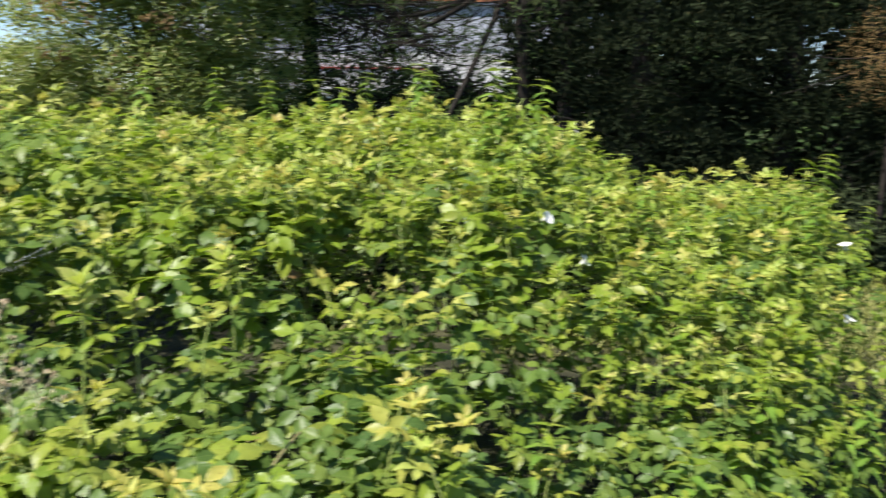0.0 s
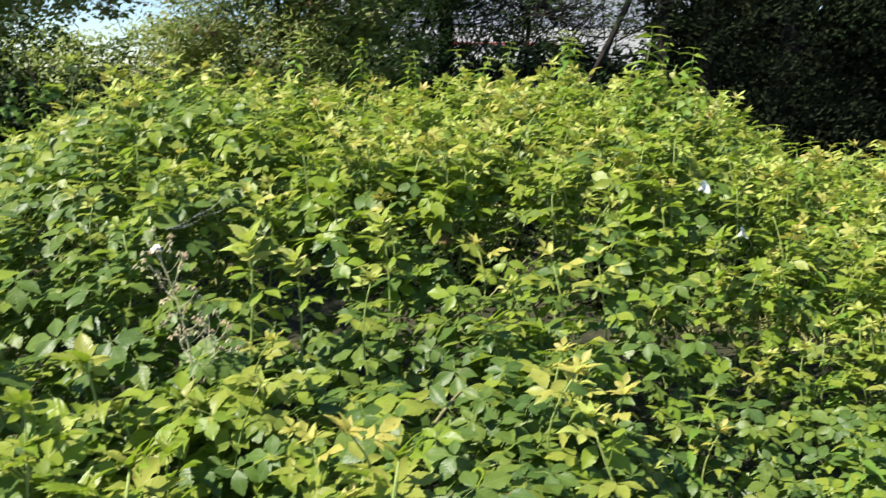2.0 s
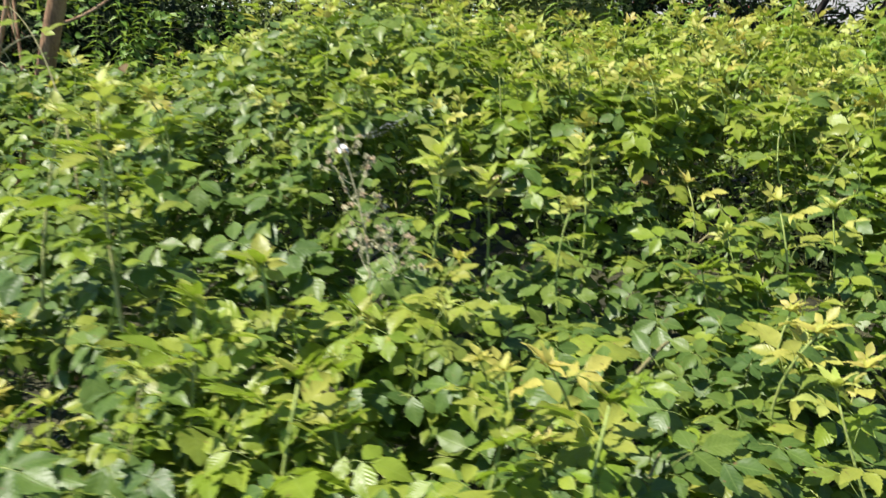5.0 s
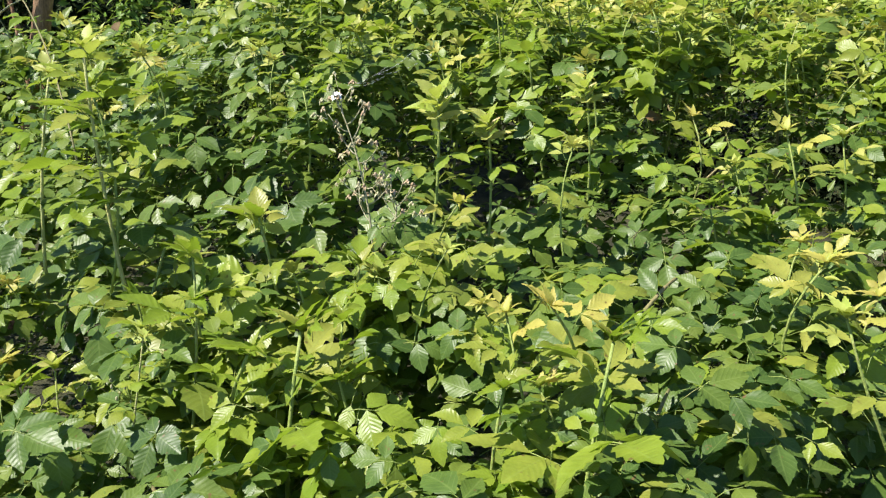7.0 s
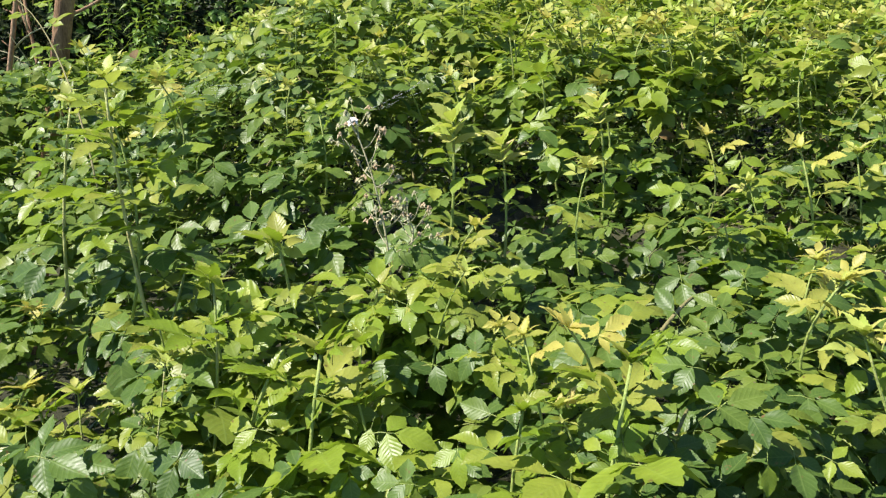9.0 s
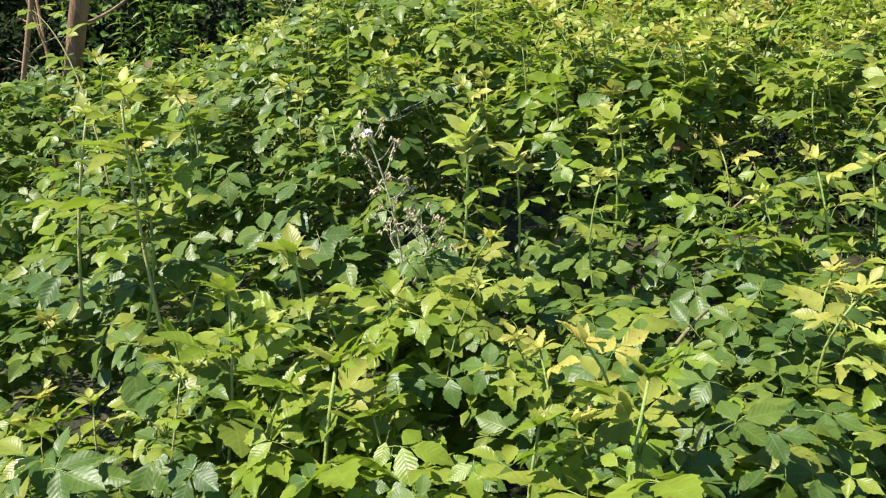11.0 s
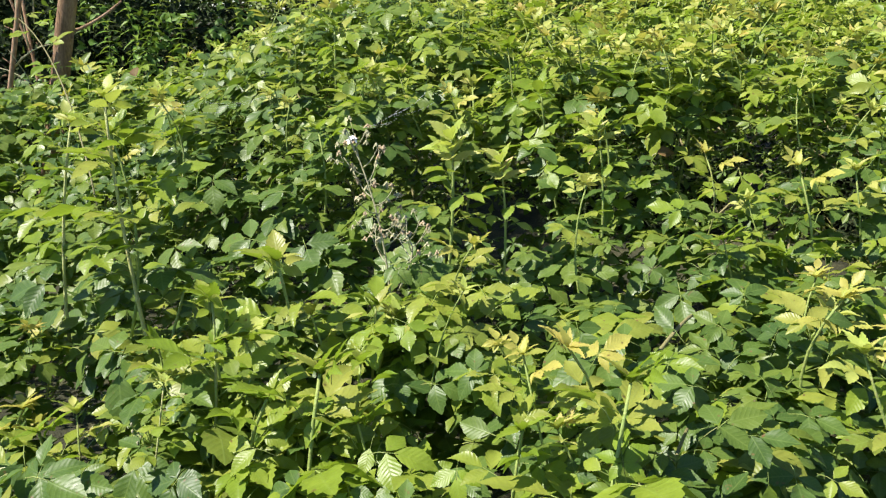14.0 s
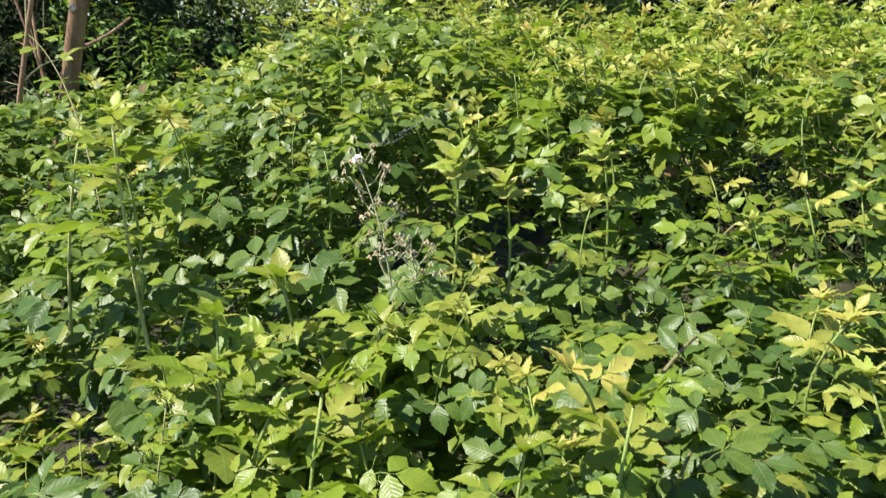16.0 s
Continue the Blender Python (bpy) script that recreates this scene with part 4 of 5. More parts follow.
def build_bindweed():
    """A bindweed vine that climbs the tallest weed, with heart-shaped leaves."""
    root = thing("bindweed_vine", "bindweed vine with heart-shaped leaves twining up a weed", "vine", at=(0.88, 3.38, 1.0))
    n = 40
    s = np.linspace(0, 1, n)
    line = np.stack([0.10 * s + 0.045 * np.sin(18 * s), -0.02 + 0.045 * np.cos(18 * s), 0.75 * s + 0.05], 1)
    put_part("stem", join([(tube(line, np.full(n, 0.0022), 5), 0)]), [MAT_CANE], root)
    heart = leaflet(5, width=0.85, tooth=0.0, fold=0.25, droop=0.3, peak=0.55)
    for i in range(130):
        at = rise(line, rng.uniform(0.05, 1.0))[None]
        az = rng.uniform(0, 6.28)
        size = rng.uniform(0.026, 0.046)
        at = at + np.array([[math.cos(az), math.sin(az), 0]]) * rng.uniform(0.02, 0.07)
        rot = frames_for(np.array([[0, -0.5, 1.0]]) + rng.normal(0, 0.3, (1, 3)), np.array([az]), np.array([size]), np.array([-0.4]))
        put_part("leaf", join([(matrices_to_arrays(heart, rot, at), 0)]), [MAT_BIND if i % 3 else MAT_YOUNG], root)
    for i in range(2):
        tendril = bent((0.10, 0, 0.62 + 0.1 * i), (0.24, -0.03, 0.52 + 0.08 * i), (0, 0, 0.05), 8)
        put_part("tendril", join([(tube(tendril, np.full(8, 0.0015), 4), 0)]), [MAT_CANE], root)
        for k in (3, 5, 7):
            rot = frames_for(np.array([[0, -0.6, 1.0]]), np.array([rng.uniform(0, 6.28)]), np.array([0.03]), np.array([-0.3]))
            put_part("leaf", join([(matrices_to_arrays(heart, rot, tendril[k][None]), 0)]), [MAT_YOUNG], root)


def build_trumpet():
    """A white bindweed flower: flared trumpet, green calyx."""
    root = thing("bindweed_flower", "white trumpet-shaped bindweed flower among green leaves", "flower", "white bindweed flowers")
    rows, sides = 7, 20
    v, f = [], []
    for i in range(rows):
        s = i / (rows - 1)
        r = 0.004 + 0.019 * s ** 2.2
        for j in range(sides):
            a = j * 2 * math.pi / sides
            rr = r * (1 + 0.06 * s * math.cos(5 * a))
            v.append((rr * math.cos(a), rr * math.sin(a), 0.045 * s - 0.010 * s ** 6))
    for i in range(rows - 1):
        for j in range(sides):
            a, b = i * sides + j, i * sides + (j + 1) % sides
            f += [(a, b, b + sides), (a, b + sides, a + sides)]
    v = np.array(v)
    put_part("trumpet", (v, np.array(f), np.full((len(v), 2), 3.0), np.zeros(len(f))), [MAT_PETAL], root)
    put_part("calyx", join([(tube([(0, 0, -0.012), (0, 0, 0.0), (0, 0, 0.012)], [0.002, 0.006, 0.0055], 7), 0)]), [MAT_CANE], root)
    put_part("stalk", join([(tube(bent((0.02, 0.02, -0.09), (0, 0, -0.01), (0, 0.01, 0), 6), np.full(6, 0.0015), 5), 0)]), [MAT_CANE], root)
    return root


build_bindweed()
trumpet = build_trumpet()
first = True
for x, y, z, rx, rz in FLOWERS:
    if first:
        trumpet.matrix_basis = pose(x, y, z, rx, 0, rz)
        first = False
    else:
        copy_thing(trumpet, pose(x, y, z, rx, 0, rz))


def build_panicle(label, at, reach, n, flower):
    """A withered bramble flower head: branched stalk, brown sepals, small buds and perhaps a pale flower at the top."""
    root = thing("withered_flower_head", label, "flower head", "withered flower heads", at=at)
    top = np.array(reach)
    main = bent((0.02, -0.02, 0.0), top, (0.02, 0, 0.02), 10)
    put_part("stalk", join([(tube(main, np.linspace(0.0026, 0.0012, 10), 6), 0)]), [MAT_DRYSTEM], root)
    ball = leaflet(3, width=0.7, tooth=0.0, fold=0.5, droop=0.5)
    for i in range(n):
        s = 0.34 + 0.64 * i / (n - 1)
        a = i * 2.4
        p0 = rise(main, s)
        out = 0.062 * (1.25 - 0.80 * s) * rng.uniform(0.75, 1.15)
        p1 = p0 + np.array([math.cos(a) * out, math.sin(a) * out, rng.uniform(0.025, 0.05)])
        br = put_part("branch", join([(tube(bent(p0, p1, (0, 0, -0.008), 5), np.linspace(0.0014, 0.0008, 5), 5), 0)]), [MAT_DRYSTEM], root)
        for k in range(3):
            q = p1 + rng.normal(0, 0.011, 3)
            sep = []
            for j in range(5):
                rot = frames_for(np.array([[0, 0, 1.0]]), np.array([j * 1.256 + rng.uniform(0, 0.4)]), np.array([rng.uniform(0.006, 0.010)]), np.array([rng.uniform(-0.9, 0.3)]))
                sep.append((matrices_to_arrays(ball, rot, q[None]), 0))
            sep.append((tube([q - (0, 0, 0.003), q, q + (0, 0, 0.004)], [0.002, 0.0036, 0.0016], 6), 0))
            sep.append((tube(bent(p1 - (0, 0, 0.01), q, (0, 0, 0), 3), np.full(3, 0.0006), 4), 1))
            put_part("bud", join(sep), [MAT_DRYSTEM if (i + k) % 2 == 0 else MAT_SEPAL, MAT_DRYSTEM], br)
    for k, s in enumerate((0.10, 0.22, 0.36, 0.5)):
        az = k * 2.4 + 0.5
        leaf_at = rise(main, s) + np.array([math.cos(az), math.sin(az) + 0.6, 0.2]) * 0.035
        rot = frames_for(np.array([[0, -0.7, 1.0]]), np.array([az]), np.array([0.052 - 0.006 * k]), np.array([-0.2]))
        lv, st = compound(FINE, 3, rot, leaf_at[None], 0.5)
        put_part("leaf", join([(a, 0) for a in lv] + [(st, 1)]), [MAT_LEAF, MAT_CANE], root)
    if flower:
        petals = []
        head = main[-1] + (0, 0, 0.006)
        for j in range(9):
            rot = frames_for(np.array([[0, -0.5, 1.0]]), np.array([j * 0.7 + rng.uniform(0, 0.3)]), np.array([rng.uniform(0.009, 0.014)]), np.array([rng.uniform(-0.2, 0.9)]))
            petals.append((matrices_to_arrays(leaflet(4, width=0.75, tooth=0.0, peak=1.1, point=0.0), rot, head[None]), 0))
        put_part("flower", join(petals), [MAT_PETAL], root, "small crumpled white flower")


build_panicle("withered bramble flower head with brown sepals and one white flower", (-0.37, 1.62, 1.03), (-0.065, 0.03, 0.385), 17, True)
build_panicle("short withered bramble flower head with brown sepals", (-0.368, 1.66, 1.136), (0.03, 0.0, 0.10), 7, False)


def build_litter():
    """Two fallen leaves and a cluster of small white buds among the leaves."""
    for x, y, z, rz in ((0.088, 2.58, 1.262, 0.4), (-1.50, 2.55, 1.46, 1.9)):
        root = thing("dead_leaf", "curled orange-brown dead leaf caught in the brambles", "leaf", at=(x, y, z))
        rot = frames_for(np.array([[0.1, -0.9, 0.6]]), np.array([rz]), np.array([0.05]), np.array([0.0]))
        put_part("blade", join([(matrices_to_arrays(leaflet(5, fold=0.6, droop=0.5), rot, np.zeros((1, 3))), 0)]), [MAT_DEAD], root)
        put_part("stalk", join([(tube(bent((0, 0, 0), (-0.02, 0.0, -0.02), (0, 0, 0.004), 5), np.full(5, 0.001), 5), 0)]), [MAT_DRYSTEM], root)
    root = thing("flower_buds", "cluster of small white bramble flower buds", "flower head", at=(-0.66, 1.25, 0.93))
    main = bent((0, 0, 0), (0.0, 0.0, 0.085), (0.01, 0, 0), 5)
    put_part("stalk", join([(tube(main, np.linspace(0.002, 0.0012, 5), 5), 0)]), [MAT_CANE], root)
    for i in range(9):
        a = i * 2.4
        q = np.array((0.016 * math.cos(a), 0.016 * math.sin(a) - 0.006, 0.045 + 0.006 * i))
        put_part("bud", join([(tube([q - (0, 0, 0.004), q - (0, 0, 0.002), q + (0, 0, 0.002), q + (0, 0, 0.004)], [0.0008, 0.0022, 0.0021, 0.0006], 7), 0),
                              (tube([main[2], q - (0, 0, 0.003)], [0.0008, 0.0006], 4), 1)]), [MAT_DRYSTEM, MAT_CANE], root)


build_litter()


def build_cobweb(ends):
    """Slack threads of silk between neighbouring stems."""
    root = thing("cobweb", "grey cobweb threads slung between the bramble stems", "cobweb", "cobwebs", at=ends[0])
    o = np.array(ends[0])
    for a, b in zip(ends[:-1], ends[1:]):
        for j in range(3):
            u, w = np.array(a) - o + rng.normal(0, 0.008, 3), np.array(b) - o + rng.normal(0, 0.012, 3)
            put_part("thread", join([(tube(bent(u, w, (0, 0, -0.008), 6), np.full(6, 0.0002), 3), 0)]), [MAT_WEB], root)


build_cobweb([(-0.56, 2.02, 1.40), (-0.50, 2.07, 1.415), (-0.445, 2.17, 1.45)])
build_cobweb([(-1.10, 2.05, 1.425), (-0.99, 2.12, 1.43), (-0.88, 2.2, 1.455)])


# ================= trees and shrubs behind =================
rng = np.random.default_rng(21)
OVAL = leaflet(2, width=0.56, tooth=0.0, fold=0.3, droop=0.3, point=0.0)
PLAIN = leaflet(1, width=0.74, tooth=0.0, fold=0.3, droop=0.3, point=0.0)
KITE = leaflet(1, width=0.42, tooth=0.0, fold=0.3, droop=0.3, point=0.0)
NEEDLE = (np.array([(-0.2, 0, 0), (0.2, 0.15, 0.02), (0, 1, -0.1)]), np.array([(0, 1, 2)]), np.array([(0.3, 0.0), (0.3, 0.15), (0.3, 1.0)]))
SPEAR = leaflet(1, width=0.50, tooth=0.0, fold=0.3, droop=0.3, point=0.1)
SLIM = leaflet(2, width=0.36, tooth=0.0, fold=0.3, droop=0.3, peak=0.7)


def crown_arrays(blobs, count, size, tpl, mat, origin, clump=0.17, per=26, hang=0.0):
    """Leaves on the outside of many small billows, the billows on ellipsoids."""
    at, out, o = [], [], np.array(origin)
    vol = np.array([b[3] * b[4] * b[5] for b in blobs]) ** 0.75
    for b, share in zip(blobs, vol / vol.sum()):
        k = max(1, int(count * share / per))
        d = rng.normal(0, 1, (k, 3))
        d /= np.linalg.norm(d, axis=1, keepdims=True)
        c = np.array(b[:3]) + d * np.array(b[3:6]) * rng.uniform(0.2, 1.0, (k, 1)) ** 0.4
        r = rng.uniform(0.5, 1.6, (k, 1, 1)) * clump * 1.25
        e = rng.normal(0, 1, (k, per, 3)) + d[:, None] * 0.5 + np.array([0, 0, 0.35])
        e /= np.linalg.norm(e, axis=2, keepdims=True)
        at.append((c[:, None] + e * r * rng.uniform(0.25, 1.15, (k, per, 1)) ** 0.5 * np.array([1, 1, 0.55])).reshape(-1, 3))
        out.append((e * 0.8 + d[:, None] * 0.5).reshape(-1, 3))
    at, out = np.concatenate(at), np.concatenate(out)
    keep = at[:, 2] > 0.04
    at, out = at[keep], out[keep]
    k = len(at)
    out = out / (np.linalg.norm(out, axis=1, keepdims=True) + 1e-6)
    up = out * 0.80 + np.array([-0.15, -0.20, 0.42]) + rng.normal(0, 0.24, (k, 3))
    rot = frames_for(up, rng.uniform(0, 6.28, k), rng.uniform(0.7, 1.25, k) * size, rng.normal(-0.15 - hang, 0.3, k))
    return matrices_to_arrays(tpl, rot, at - o), mat


def build_tree(name, label, category, base, trunks, blobs, count, size, mat, bark, tpl=OVAL, twigs=30, clump=0.17, hang=0.0, extra=None, per=26):
    """trunks: (foot, top, bow, r0, r1) from the base; blobs: ellipsoids of the crown in the place's metres."""
    root = thing(name, label, category, at=base)
    o = np.array(base, float)
    for foot, top, bow, r0, r1 in trunks:
        n = 12
        put_part("trunk", join([(tube(bent(np.array(foot) - o, np.array(top) - o, bow, n), np.linspace(r0, r1, n), 12, 0.05), 0)]), [bark], root)
    starts = [(np.array(t[1]) + np.array(t[0])) / 2 for t in trunks] or [o + (0, 0, 0.4)]
    tops = [np.array(t[1]) for t in trunks] or [o + (0, 0, 0.6)]
    for i, b in enumerate(blobs[:8]):
        j = int(np.argmin([np.linalg.norm(np.array(b[:3]) - t) for t in tops]))
        a = starts[j] * 0.35 + tops[j] * 0.65
        put_part("limb", join([(tube(bent(a - o, np.array(b[:3]) - o, (0, 0, -0.1), 8), np.linspace(0.035, 0.012, 8), 8, 0.05), 0)]), [bark], root)
    tw = []
    for i in range(twigs):
        b = blobs[int(rng.integers(0, len(blobs)))]
        d = rng.normal(0, 1, 3)
        d /= np.linalg.norm(d)
        a = np.array(b[:3]) + d * np.array(b[3:6]) * rng.uniform(0.1, 0.85)
        e = a + (rng.normal(0, 1, 3) * np.array([0.35, 0.15, 0.25]) + (0, 0, 0.18)) * rng.uniform(0.6, 1.5)
        if min(a[2], e[2]) < 0.1:
            continue
        tw.append((tube(bent(a - o, e - o, rng.normal(0, 0.05, 3), 6), np.linspace(0.008, 0.0025, 6), 5), 0))
    if tw:
        tagged(put_part("brushwood", join(tw), [bark], root), kind="stuff")
    groups = [crown_arrays(blobs, count, size, tpl, 0, base, clump, per, hang)]
    mats = [mat]
    if extra:
        groups.append(crown_arrays(extra[0], extra[1], extra[2], extra[3], 1, base, clump))
        mats.append(extra[4])
    tagged(put_part("crown", join(groups), mats, root), kind="stuff")
    return root


def build_cut_tree():
    root = build_tree("tree", "slim brown tree with a fresh pale pruning cut", "tree", (-2.47, 3.4, 0),
                      [((-2.841, 3.4, 0), (-2.155, 3.4, 2.5), (0, 0, 0), 0.046, 0.034), ((-2.155, 3.4, 2.46), (-3.2, 4.9, 4.0), (0, 0, 0.1), 0.033, 0.02)],
                      [(-3.7, 5.9, 3.7, 0.9, 0.8, 0.8), (-3.4, 6.3, 2.7, 0.6, 0.6, 0.7), (-4.2, 4.8, 4.4, 0.9, 0.9, 0.8), (-2.75, 6.3, 2.42, 0.55, 0.5, 0.32)], 24000, 0.055, MAT_TREE_A, MAT_BARK, tpl=PLAIN, twigs=160, clump=0.09)
    o = np.array((-2.47, 3.4, 0))
    stub = put_part("stub", join([(tube([np.array((-2.358, 3.400, 1.718)) - o, np.array((-2.357, 3.352, 1.737)) - o], [0.023, 0.019], 12), 0)]), [MAT_BARK], root)
    put_part("cut_face", join([(tube([np.array((-2.357, 3.353, 1.736)) - o, np.array((-2.357, 3.349, 1.738)) - o], [0.0170, 0.0165], 12), 0)]), [MAT_CUT], stub, "fresh pale cut wood")
    put_part("branch", join([(tube(bent(np.array((-2.4, 3.42, 1.571)) - o, np.array((-2.326, 3.7, 1.7)) - o, (0, 0, -0.015), 6), np.linspace(0.008, 0.005, 6), 7), 0)]), [MAT_BARK], root)
    for k in range(26):
        # lumps and knots of the bark
        h, a = rng.uniform(0.9, 2.3), rng.uniform(0, 6.28)
        c = np.array((-2.841 + 0.685 * h / 2.5, 3.4, h)) - o
        r = 0.046 - 0.0048 * h
        p = c + np.array((math.cos(a), math.sin(a), 0)) * r * 0.86
        put_part("bark_knot", join([(tube([p - (0, 0, 0.022), p - (0, 0, 0.008), p + (0, 0, 0.008), p + (0, 0, 0.022)], np.array([0.003, 0.011, 0.010, 0.003]) * rng.uniform(0.4, 0.9), 8, 0.2), 0)]), [MAT_BARK], root)


def build_sapling(foot, top, r):
    root = thing("sapling", "thin bare sapling stem beside the tree", "sapling", "thin bare saplings", at=foot)
    o = np.array(foot)
    put_part("stem", join([(tube(bent((0, 0, 0), np.array(top) - o, rng.normal(0, 0.02, 3), 10), np.linspace(r, r * 0.7, 10), 8, 0.05), 0)]), [MAT_BARK], root)
    for i in range(3):
        a = (np.array(top) - o) * rng.uniform(0.4, 0.95)
        put_part("twig", join([(tube(bent(a, a + rng.normal(0, 0.12, 3) + (0, 0, 0.15), (0, 0, 0.02), 5), np.linspace(r * 0.4, r * 0.15, 5), 5), 0)]), [MAT_DRYSTEM], root)


build_cut_tree()
build_sapling((-3.028, 3.300, 0), (-2.348, 3.300, 2.3), 0.0125)
build_sapling((-1.929, 3.160, 0), (-2.866, 3.422, 2.3), 0.008)
build_sapling((-2.076, 3.022, 0), (-2.834, 3.649, 2.3), 0.009)

# the understorey gloom comes from the near-black leaf colour of the bulk
build_tree("shrub", "understorey shrub with small green leaves coloured dark for shade behind the bank", "shrub", (-3.3, 5.4, 0), [((-3.3, 5.4, 0), (-3.2, 5.4, 1.3), (0, 0, 0), 0.04, 0.02)],
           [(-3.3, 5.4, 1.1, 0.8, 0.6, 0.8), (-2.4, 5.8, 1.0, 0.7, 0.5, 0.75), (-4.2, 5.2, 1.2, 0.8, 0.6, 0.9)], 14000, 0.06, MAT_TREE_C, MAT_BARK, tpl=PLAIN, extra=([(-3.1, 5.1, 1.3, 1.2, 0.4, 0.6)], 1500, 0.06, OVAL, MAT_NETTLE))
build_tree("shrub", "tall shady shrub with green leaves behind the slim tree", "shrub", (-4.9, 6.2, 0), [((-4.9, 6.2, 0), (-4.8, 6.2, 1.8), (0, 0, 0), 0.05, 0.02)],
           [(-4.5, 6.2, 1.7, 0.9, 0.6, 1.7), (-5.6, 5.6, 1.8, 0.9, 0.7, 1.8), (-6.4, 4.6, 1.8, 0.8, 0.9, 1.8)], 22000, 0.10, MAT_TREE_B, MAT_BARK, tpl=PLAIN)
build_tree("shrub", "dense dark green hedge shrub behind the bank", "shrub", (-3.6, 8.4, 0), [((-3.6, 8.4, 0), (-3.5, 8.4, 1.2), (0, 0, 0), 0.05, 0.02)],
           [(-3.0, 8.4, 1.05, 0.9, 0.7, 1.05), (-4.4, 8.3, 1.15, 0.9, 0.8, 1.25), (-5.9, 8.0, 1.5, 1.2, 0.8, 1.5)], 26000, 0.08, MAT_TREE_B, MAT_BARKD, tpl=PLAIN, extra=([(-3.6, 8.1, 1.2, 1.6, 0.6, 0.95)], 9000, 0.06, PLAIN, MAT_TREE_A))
build_tree("tree", "broad shrubby tree with yellow-green sunlit foliage", "tree", (-1.75, 8.4, 0), [((-1.75, 8.4, 0), (-1.7, 8.4, 2.6), (0.1, 0, 0), 0.10, 0.05), ((-1.6, 8.5, 0), (-1.1, 8.6, 2.4), (0, 0, 0), 0.07, 0.03)],
           [(-1.75, 8.0, 1.6, 0.9, 0.7, 0.85), (-1.3, 8.2, 2.9, 0.8, 0.8, 1.0), (-1.0, 8.4, 2.2, 0.7, 0.7, 1.2), (-1.1, 8.4, 4.1, 0.9, 0.9, 0.9), (-1.3, 7.9, 0.9, 1.1, 0.6, 0.7), (-2.2, 7.9, 2.2, 0.55, 0.55, 0.7), (-1.9, 8.0, 3.2, 0.75, 0.7, 0.9), (-2.5, 7.9, 1.6, 0.5, 0.45, 0.85)], 104000, 0.060, MAT_TREE_A, MAT_BARKD, tpl=SPEAR, clump=0.19, per=64,
           extra=([(-1.9, 7.7, 2.3, 0.9, 0.5, 0.7)], 700, 0.045, OVAL, MAT_DEAD))
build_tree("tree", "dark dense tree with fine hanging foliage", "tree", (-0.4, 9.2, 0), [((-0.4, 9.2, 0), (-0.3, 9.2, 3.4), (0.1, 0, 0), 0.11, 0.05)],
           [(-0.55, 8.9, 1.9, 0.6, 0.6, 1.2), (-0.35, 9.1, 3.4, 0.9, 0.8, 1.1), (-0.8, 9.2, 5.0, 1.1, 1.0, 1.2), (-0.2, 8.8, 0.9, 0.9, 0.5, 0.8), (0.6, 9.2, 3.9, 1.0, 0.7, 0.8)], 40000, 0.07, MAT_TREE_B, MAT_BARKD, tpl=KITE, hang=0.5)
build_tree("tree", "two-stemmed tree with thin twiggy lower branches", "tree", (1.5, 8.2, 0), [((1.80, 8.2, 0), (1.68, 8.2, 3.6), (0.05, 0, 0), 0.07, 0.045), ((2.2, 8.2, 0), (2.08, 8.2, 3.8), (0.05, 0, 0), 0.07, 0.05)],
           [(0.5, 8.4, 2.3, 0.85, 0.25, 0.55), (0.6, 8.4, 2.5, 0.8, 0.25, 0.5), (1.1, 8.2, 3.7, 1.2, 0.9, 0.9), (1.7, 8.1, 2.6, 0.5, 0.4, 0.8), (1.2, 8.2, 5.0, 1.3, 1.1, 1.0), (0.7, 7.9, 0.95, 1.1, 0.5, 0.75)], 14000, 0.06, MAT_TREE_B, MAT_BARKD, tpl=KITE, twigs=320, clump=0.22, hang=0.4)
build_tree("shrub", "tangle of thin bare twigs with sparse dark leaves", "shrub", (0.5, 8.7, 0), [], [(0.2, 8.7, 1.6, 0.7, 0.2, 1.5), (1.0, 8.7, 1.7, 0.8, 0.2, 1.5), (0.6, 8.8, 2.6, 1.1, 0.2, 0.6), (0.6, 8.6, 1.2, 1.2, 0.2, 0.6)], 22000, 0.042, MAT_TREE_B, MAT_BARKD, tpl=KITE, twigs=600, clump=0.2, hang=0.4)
# conifers: shade is part of the leaf colour, the sun still reaches them
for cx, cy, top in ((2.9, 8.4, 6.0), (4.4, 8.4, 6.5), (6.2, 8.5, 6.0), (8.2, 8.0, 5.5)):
    build_tree("conifer", "very dark dense conifer behind the bank, shade in its leaf colour", "tree", (cx, cy, 0), [((cx, cy, 0), (cx + 0.1, cy, top), (0.05, 0, 0), 0.14, 0.03)],
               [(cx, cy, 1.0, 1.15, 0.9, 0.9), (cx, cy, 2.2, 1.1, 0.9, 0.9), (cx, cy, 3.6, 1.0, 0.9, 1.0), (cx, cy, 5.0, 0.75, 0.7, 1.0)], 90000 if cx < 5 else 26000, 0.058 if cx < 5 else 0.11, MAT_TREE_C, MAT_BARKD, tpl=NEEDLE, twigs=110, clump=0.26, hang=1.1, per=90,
               # sprays that look lit, by a lighter leaf colour
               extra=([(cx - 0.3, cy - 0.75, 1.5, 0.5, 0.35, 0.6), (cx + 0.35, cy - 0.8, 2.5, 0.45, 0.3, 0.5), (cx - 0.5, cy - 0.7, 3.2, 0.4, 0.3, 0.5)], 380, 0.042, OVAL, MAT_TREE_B))
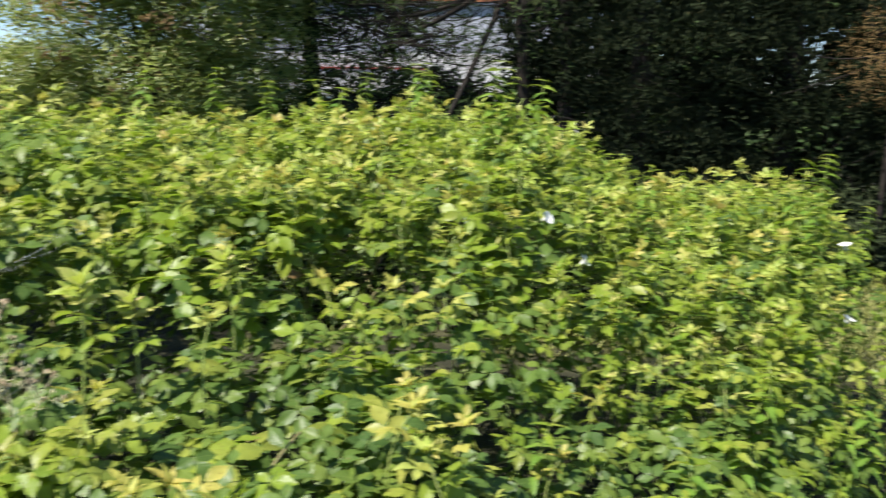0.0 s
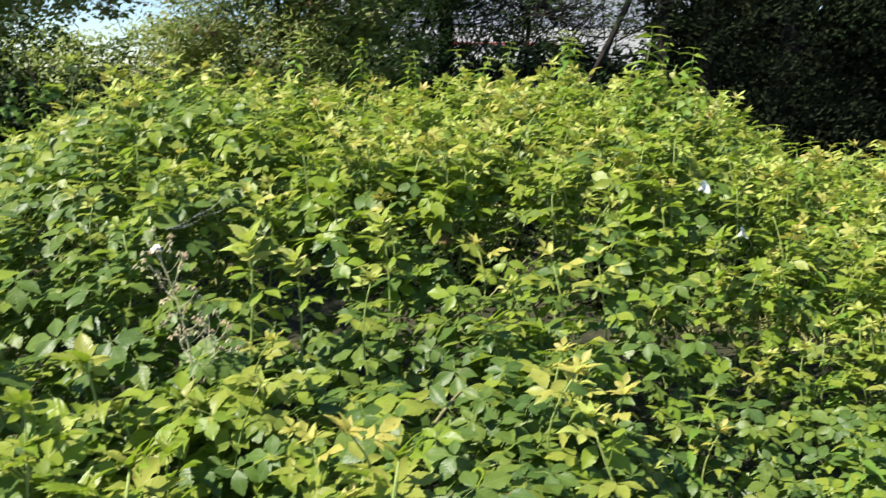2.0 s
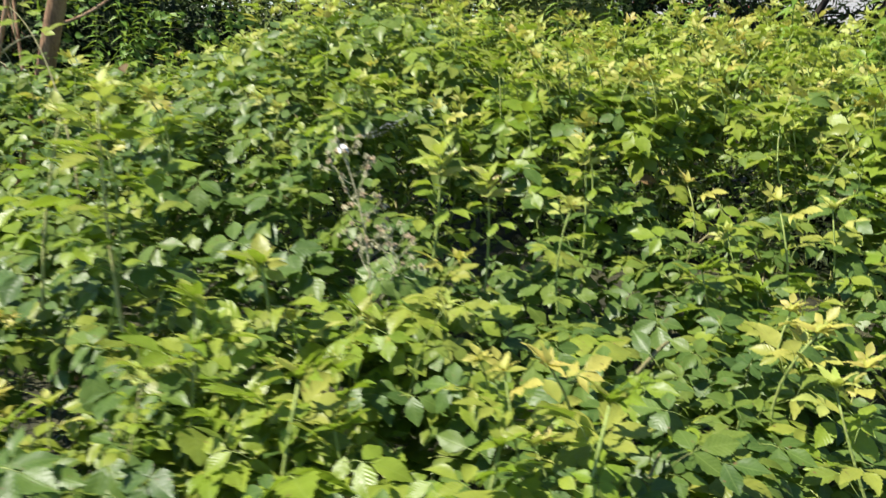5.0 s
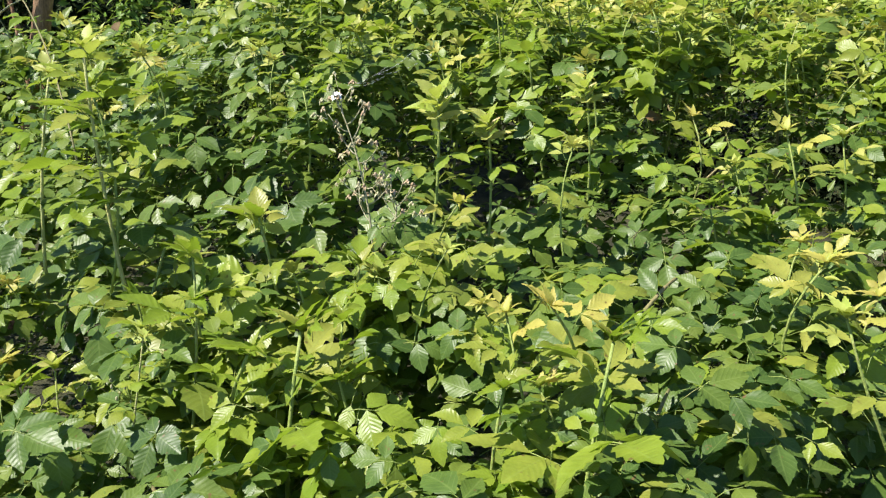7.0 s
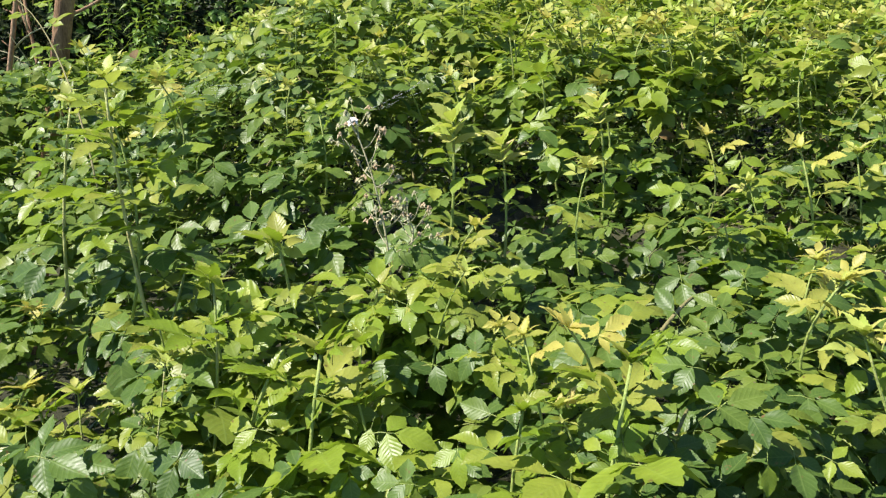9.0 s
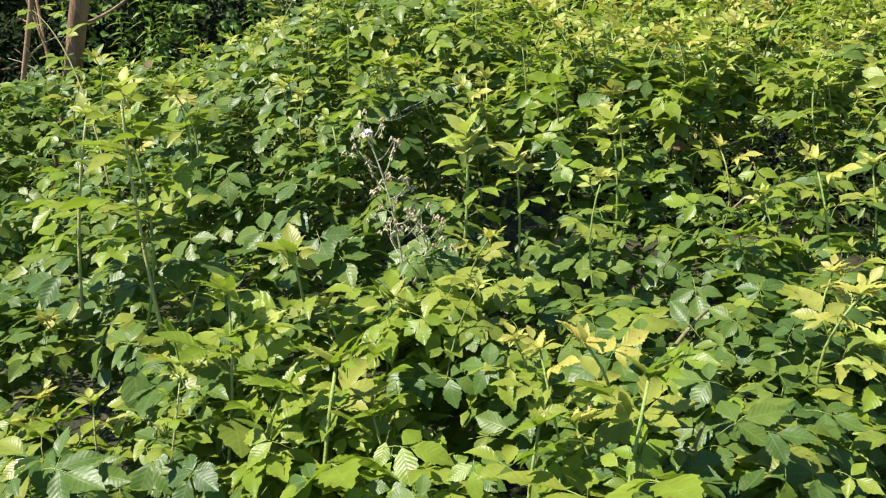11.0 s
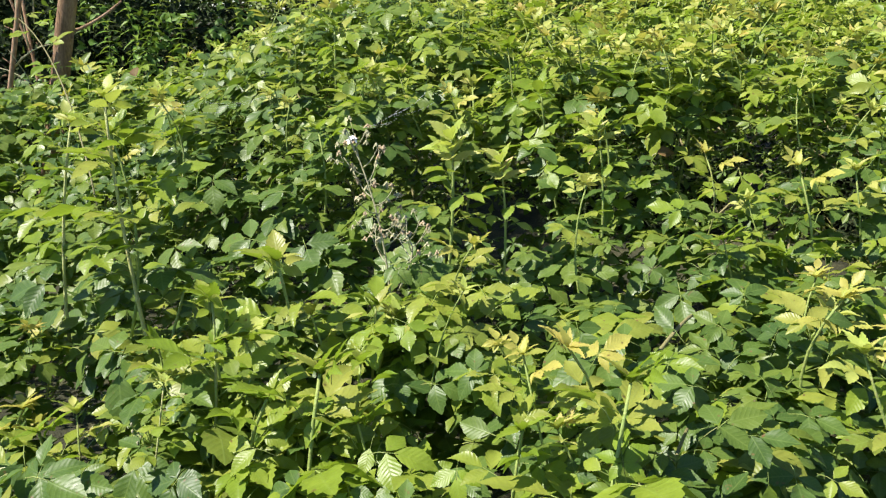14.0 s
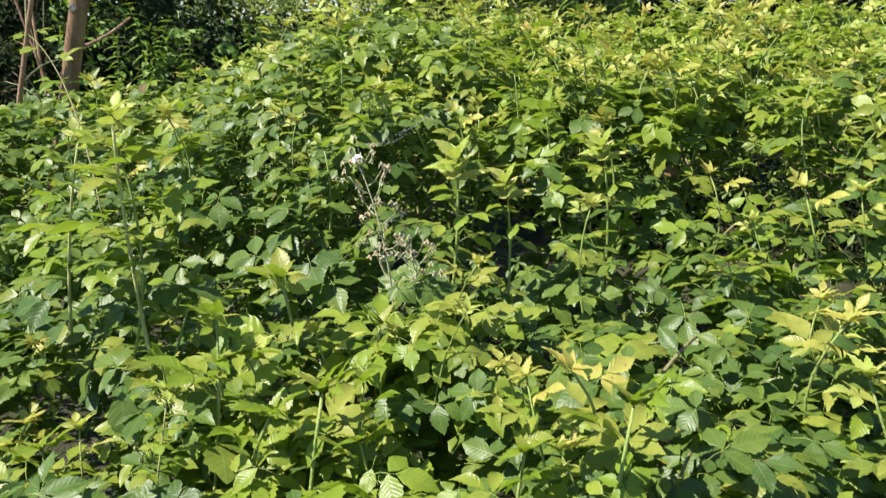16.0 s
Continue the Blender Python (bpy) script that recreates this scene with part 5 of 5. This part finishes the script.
build_tree("shrub", "dry brown foliage at the edge of the dark trees", "shrub", (4.9, 7.4, 0), [((4.9, 7.4, 0), (4.95, 7.4, 1.9), (0, 0, 0), 0.03, 0.015)],
           [(5.0, 7.35, 2.15, 0.5, 0.35, 0.45)], 3200, 0.034, MAT_DEAD, MAT_BARKD, tpl=SLIM)
# undergrowth lies in the sun here; near-black leaves stand in for its shade
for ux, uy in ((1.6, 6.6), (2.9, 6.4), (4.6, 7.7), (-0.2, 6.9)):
    build_tree("shrub", "low undergrowth below the dark trees, shade in its leaf colour", "shrub", (ux, uy, 0), [],
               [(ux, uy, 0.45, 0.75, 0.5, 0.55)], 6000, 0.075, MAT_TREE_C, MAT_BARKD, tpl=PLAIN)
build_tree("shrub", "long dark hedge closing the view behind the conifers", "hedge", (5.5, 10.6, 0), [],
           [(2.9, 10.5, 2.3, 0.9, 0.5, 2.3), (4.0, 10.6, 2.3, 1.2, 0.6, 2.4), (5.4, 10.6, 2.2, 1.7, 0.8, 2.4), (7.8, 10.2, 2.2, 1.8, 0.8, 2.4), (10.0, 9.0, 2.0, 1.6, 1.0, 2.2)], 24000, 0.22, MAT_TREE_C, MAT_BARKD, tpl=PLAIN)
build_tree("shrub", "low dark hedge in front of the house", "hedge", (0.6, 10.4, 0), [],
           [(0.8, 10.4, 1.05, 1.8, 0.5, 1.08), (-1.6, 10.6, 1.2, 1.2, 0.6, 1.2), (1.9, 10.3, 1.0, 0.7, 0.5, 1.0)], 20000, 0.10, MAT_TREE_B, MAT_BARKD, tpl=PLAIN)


# ================= house beyond the trees =================
def box_arrays(x0, x1, y0, y1, z0, z1):
    v = np.array([(x, y, z) for x in (x0, x1) for y in (y0, y1) for z in (z0, z1)], float)
    q = [(0, 1, 3, 2), (4, 6, 7, 5), (0, 4, 5, 1), (2, 3, 7, 6), (0, 2, 6, 4), (1, 5, 7, 3)]
    f = np.array([t for a, b, c, d in q for t in ((a, b, c), (a, c, d))])
    return v, f, np.full((8, 2), 3.0)


def build_house():
    root = thing("house", "white rendered house with an orange tiled roof beyond the trees", "house", at=(1.5, 27.0, 0))

    def flat(name, arrays, mat, parent, label=""):
        ob = put_part(name, join([(a, 0) for a in arrays]), [mat], parent, label)
        ob.data.polygons.foreach_set("use_smooth", np.zeros(len(ob.data.polygons), bool))
        return ob

    walls = [box_arrays(-6.0, 6.0, -3.0, -2.7, 0, 0.5), box_arrays(-6.0, 6.0, -3.0, -2.7, 1.7, 2.9)]
    xs = [-6.0, -4.9, -3.5, -2.4, -1.0, 0.1, 1.5, 2.6, 4.0, 6.0]
    for a, b in zip(xs[0::2], xs[1::2]):
        walls.append(box_arrays(a, b, -3.0, -2.7, 0.5, 1.7))
    walls += [box_arrays(-6.0, -5.7, -2.7, 3.0, 0, 4.2), box_arrays(5.7, 6.0, -2.7, 3.0, 0, 4.2), box_arrays(-5.7, 5.7, 2.7, 3.0, 0, 4.2)]
    flat("wall", walls, MAT_RENDERW, root)
    for i in range(30):
        flat("board", [box_arrays(-6.0 + 0.4 * i, -6.0 + 0.4 * i + 0.385, -3.02, -2.72, 2.9, 4.2)], MAT_GREY, root)
    flat("fascia", [box_arrays(-6.4, 6.4, -3.10, -3.03, 4.1, 4.32)], MAT_GREY, root, "grey painted fascia board")
    flat("band", [box_arrays(-2.6, 0.4, -3.03, -3.002, 2.40, 2.45)], MAT_RED, root, "red painted band")
    roof = np.array([(-6.4, -3.15, 4.3), (6.4, -3.15, 4.3), (6.4, 0, 6.5), (-6.4, 0, 6.5), (6.4, 3.5, 4.3), (-6.4, 3.5, 4.3), (-6.4, -3.15, 4.18), (6.4, -3.15, 4.18), (6.4, 3.5, 4.18), (-6.4, 3.5, 4.18)], float)
    rf = np.array([(0, 1, 2), (0, 2, 3), (3, 2, 4), (3, 4, 5), (6, 1, 0), (6, 7, 1), (7, 8, 2), (7, 2, 1), (8, 4, 2), (6, 0, 3), (6, 3, 9), (9, 3, 5), (6, 9, 8), (6, 8, 7), (9, 5, 4), (9, 4, 8)])
    top = flat("roof", [(roof, rf, np.full((10, 2), 3.0))], MAT_TILE, root)
    # rows of tiles as raised courses
    for i in range(12):
        y = -3.15 + 3.15 * i / 12
        z = 4.3 + 2.2 * i / 12
        flat("tile_course", [box_arrays(-6.4, 6.4, y, y + 0.10, z + 0.02, z + 0.07)], MAT_TILE, top)
    for a, b in zip(xs[1:-1:2], xs[2::2]):
        w = flat("window", [box_arrays(a, a + 0.08, -2.92, -2.8, 0.5, 1.7), box_arrays(b - 0.08, b, -2.92, -2.8, 0.5, 1.7), box_arrays(a + 0.08, b - 0.08, -2.92, -2.8, 1.62, 1.7), box_arrays(a + 0.08, b - 0.08, -2.92, -2.8, 0.5, 0.58)], MAT_RENDERW, root)
        flat("pane", [box_arrays(a + 0.08, b - 0.08, -2.87, -2.85, 0.58, 1.62)], MAT_GLASS, w, "dark reflecting pane")


build_house()


# ================= dry grass beside the bank =================
def build_grass():
    n = 6500
    x, y = rng.uniform(1.2, 5.2, n), rng.uniform(1.0, 7.5, n)
    keep = height(x, y) < 0.35
    x, y = x[keep], y[keep]
    k = len(x)
    blade = leaflet(2, width=0.035, tooth=0.0, fold=0.3, droop=0.35, peak=0.45)
    at = np.stack([x, y, np.full(k, -0.01)], 1)
    rot = frames_for(np.array([[0, 0, 1.0]]) + rng.normal(0, 0.1, (k, 3)), rng.uniform(0, 6.28, k), rng.uniform(0.16, 0.48, k), rng.uniform(0.8, 1.4, k))
    ob = new("grass", mesh_from("grass", join([(matrices_to_arrays(blade, rot, at), 0)]), [MAT_GRASS]))
    tagged(ob, "dry yellowing meadow grass beside the bramble bank", "grass", kind="stuff")


build_grass()
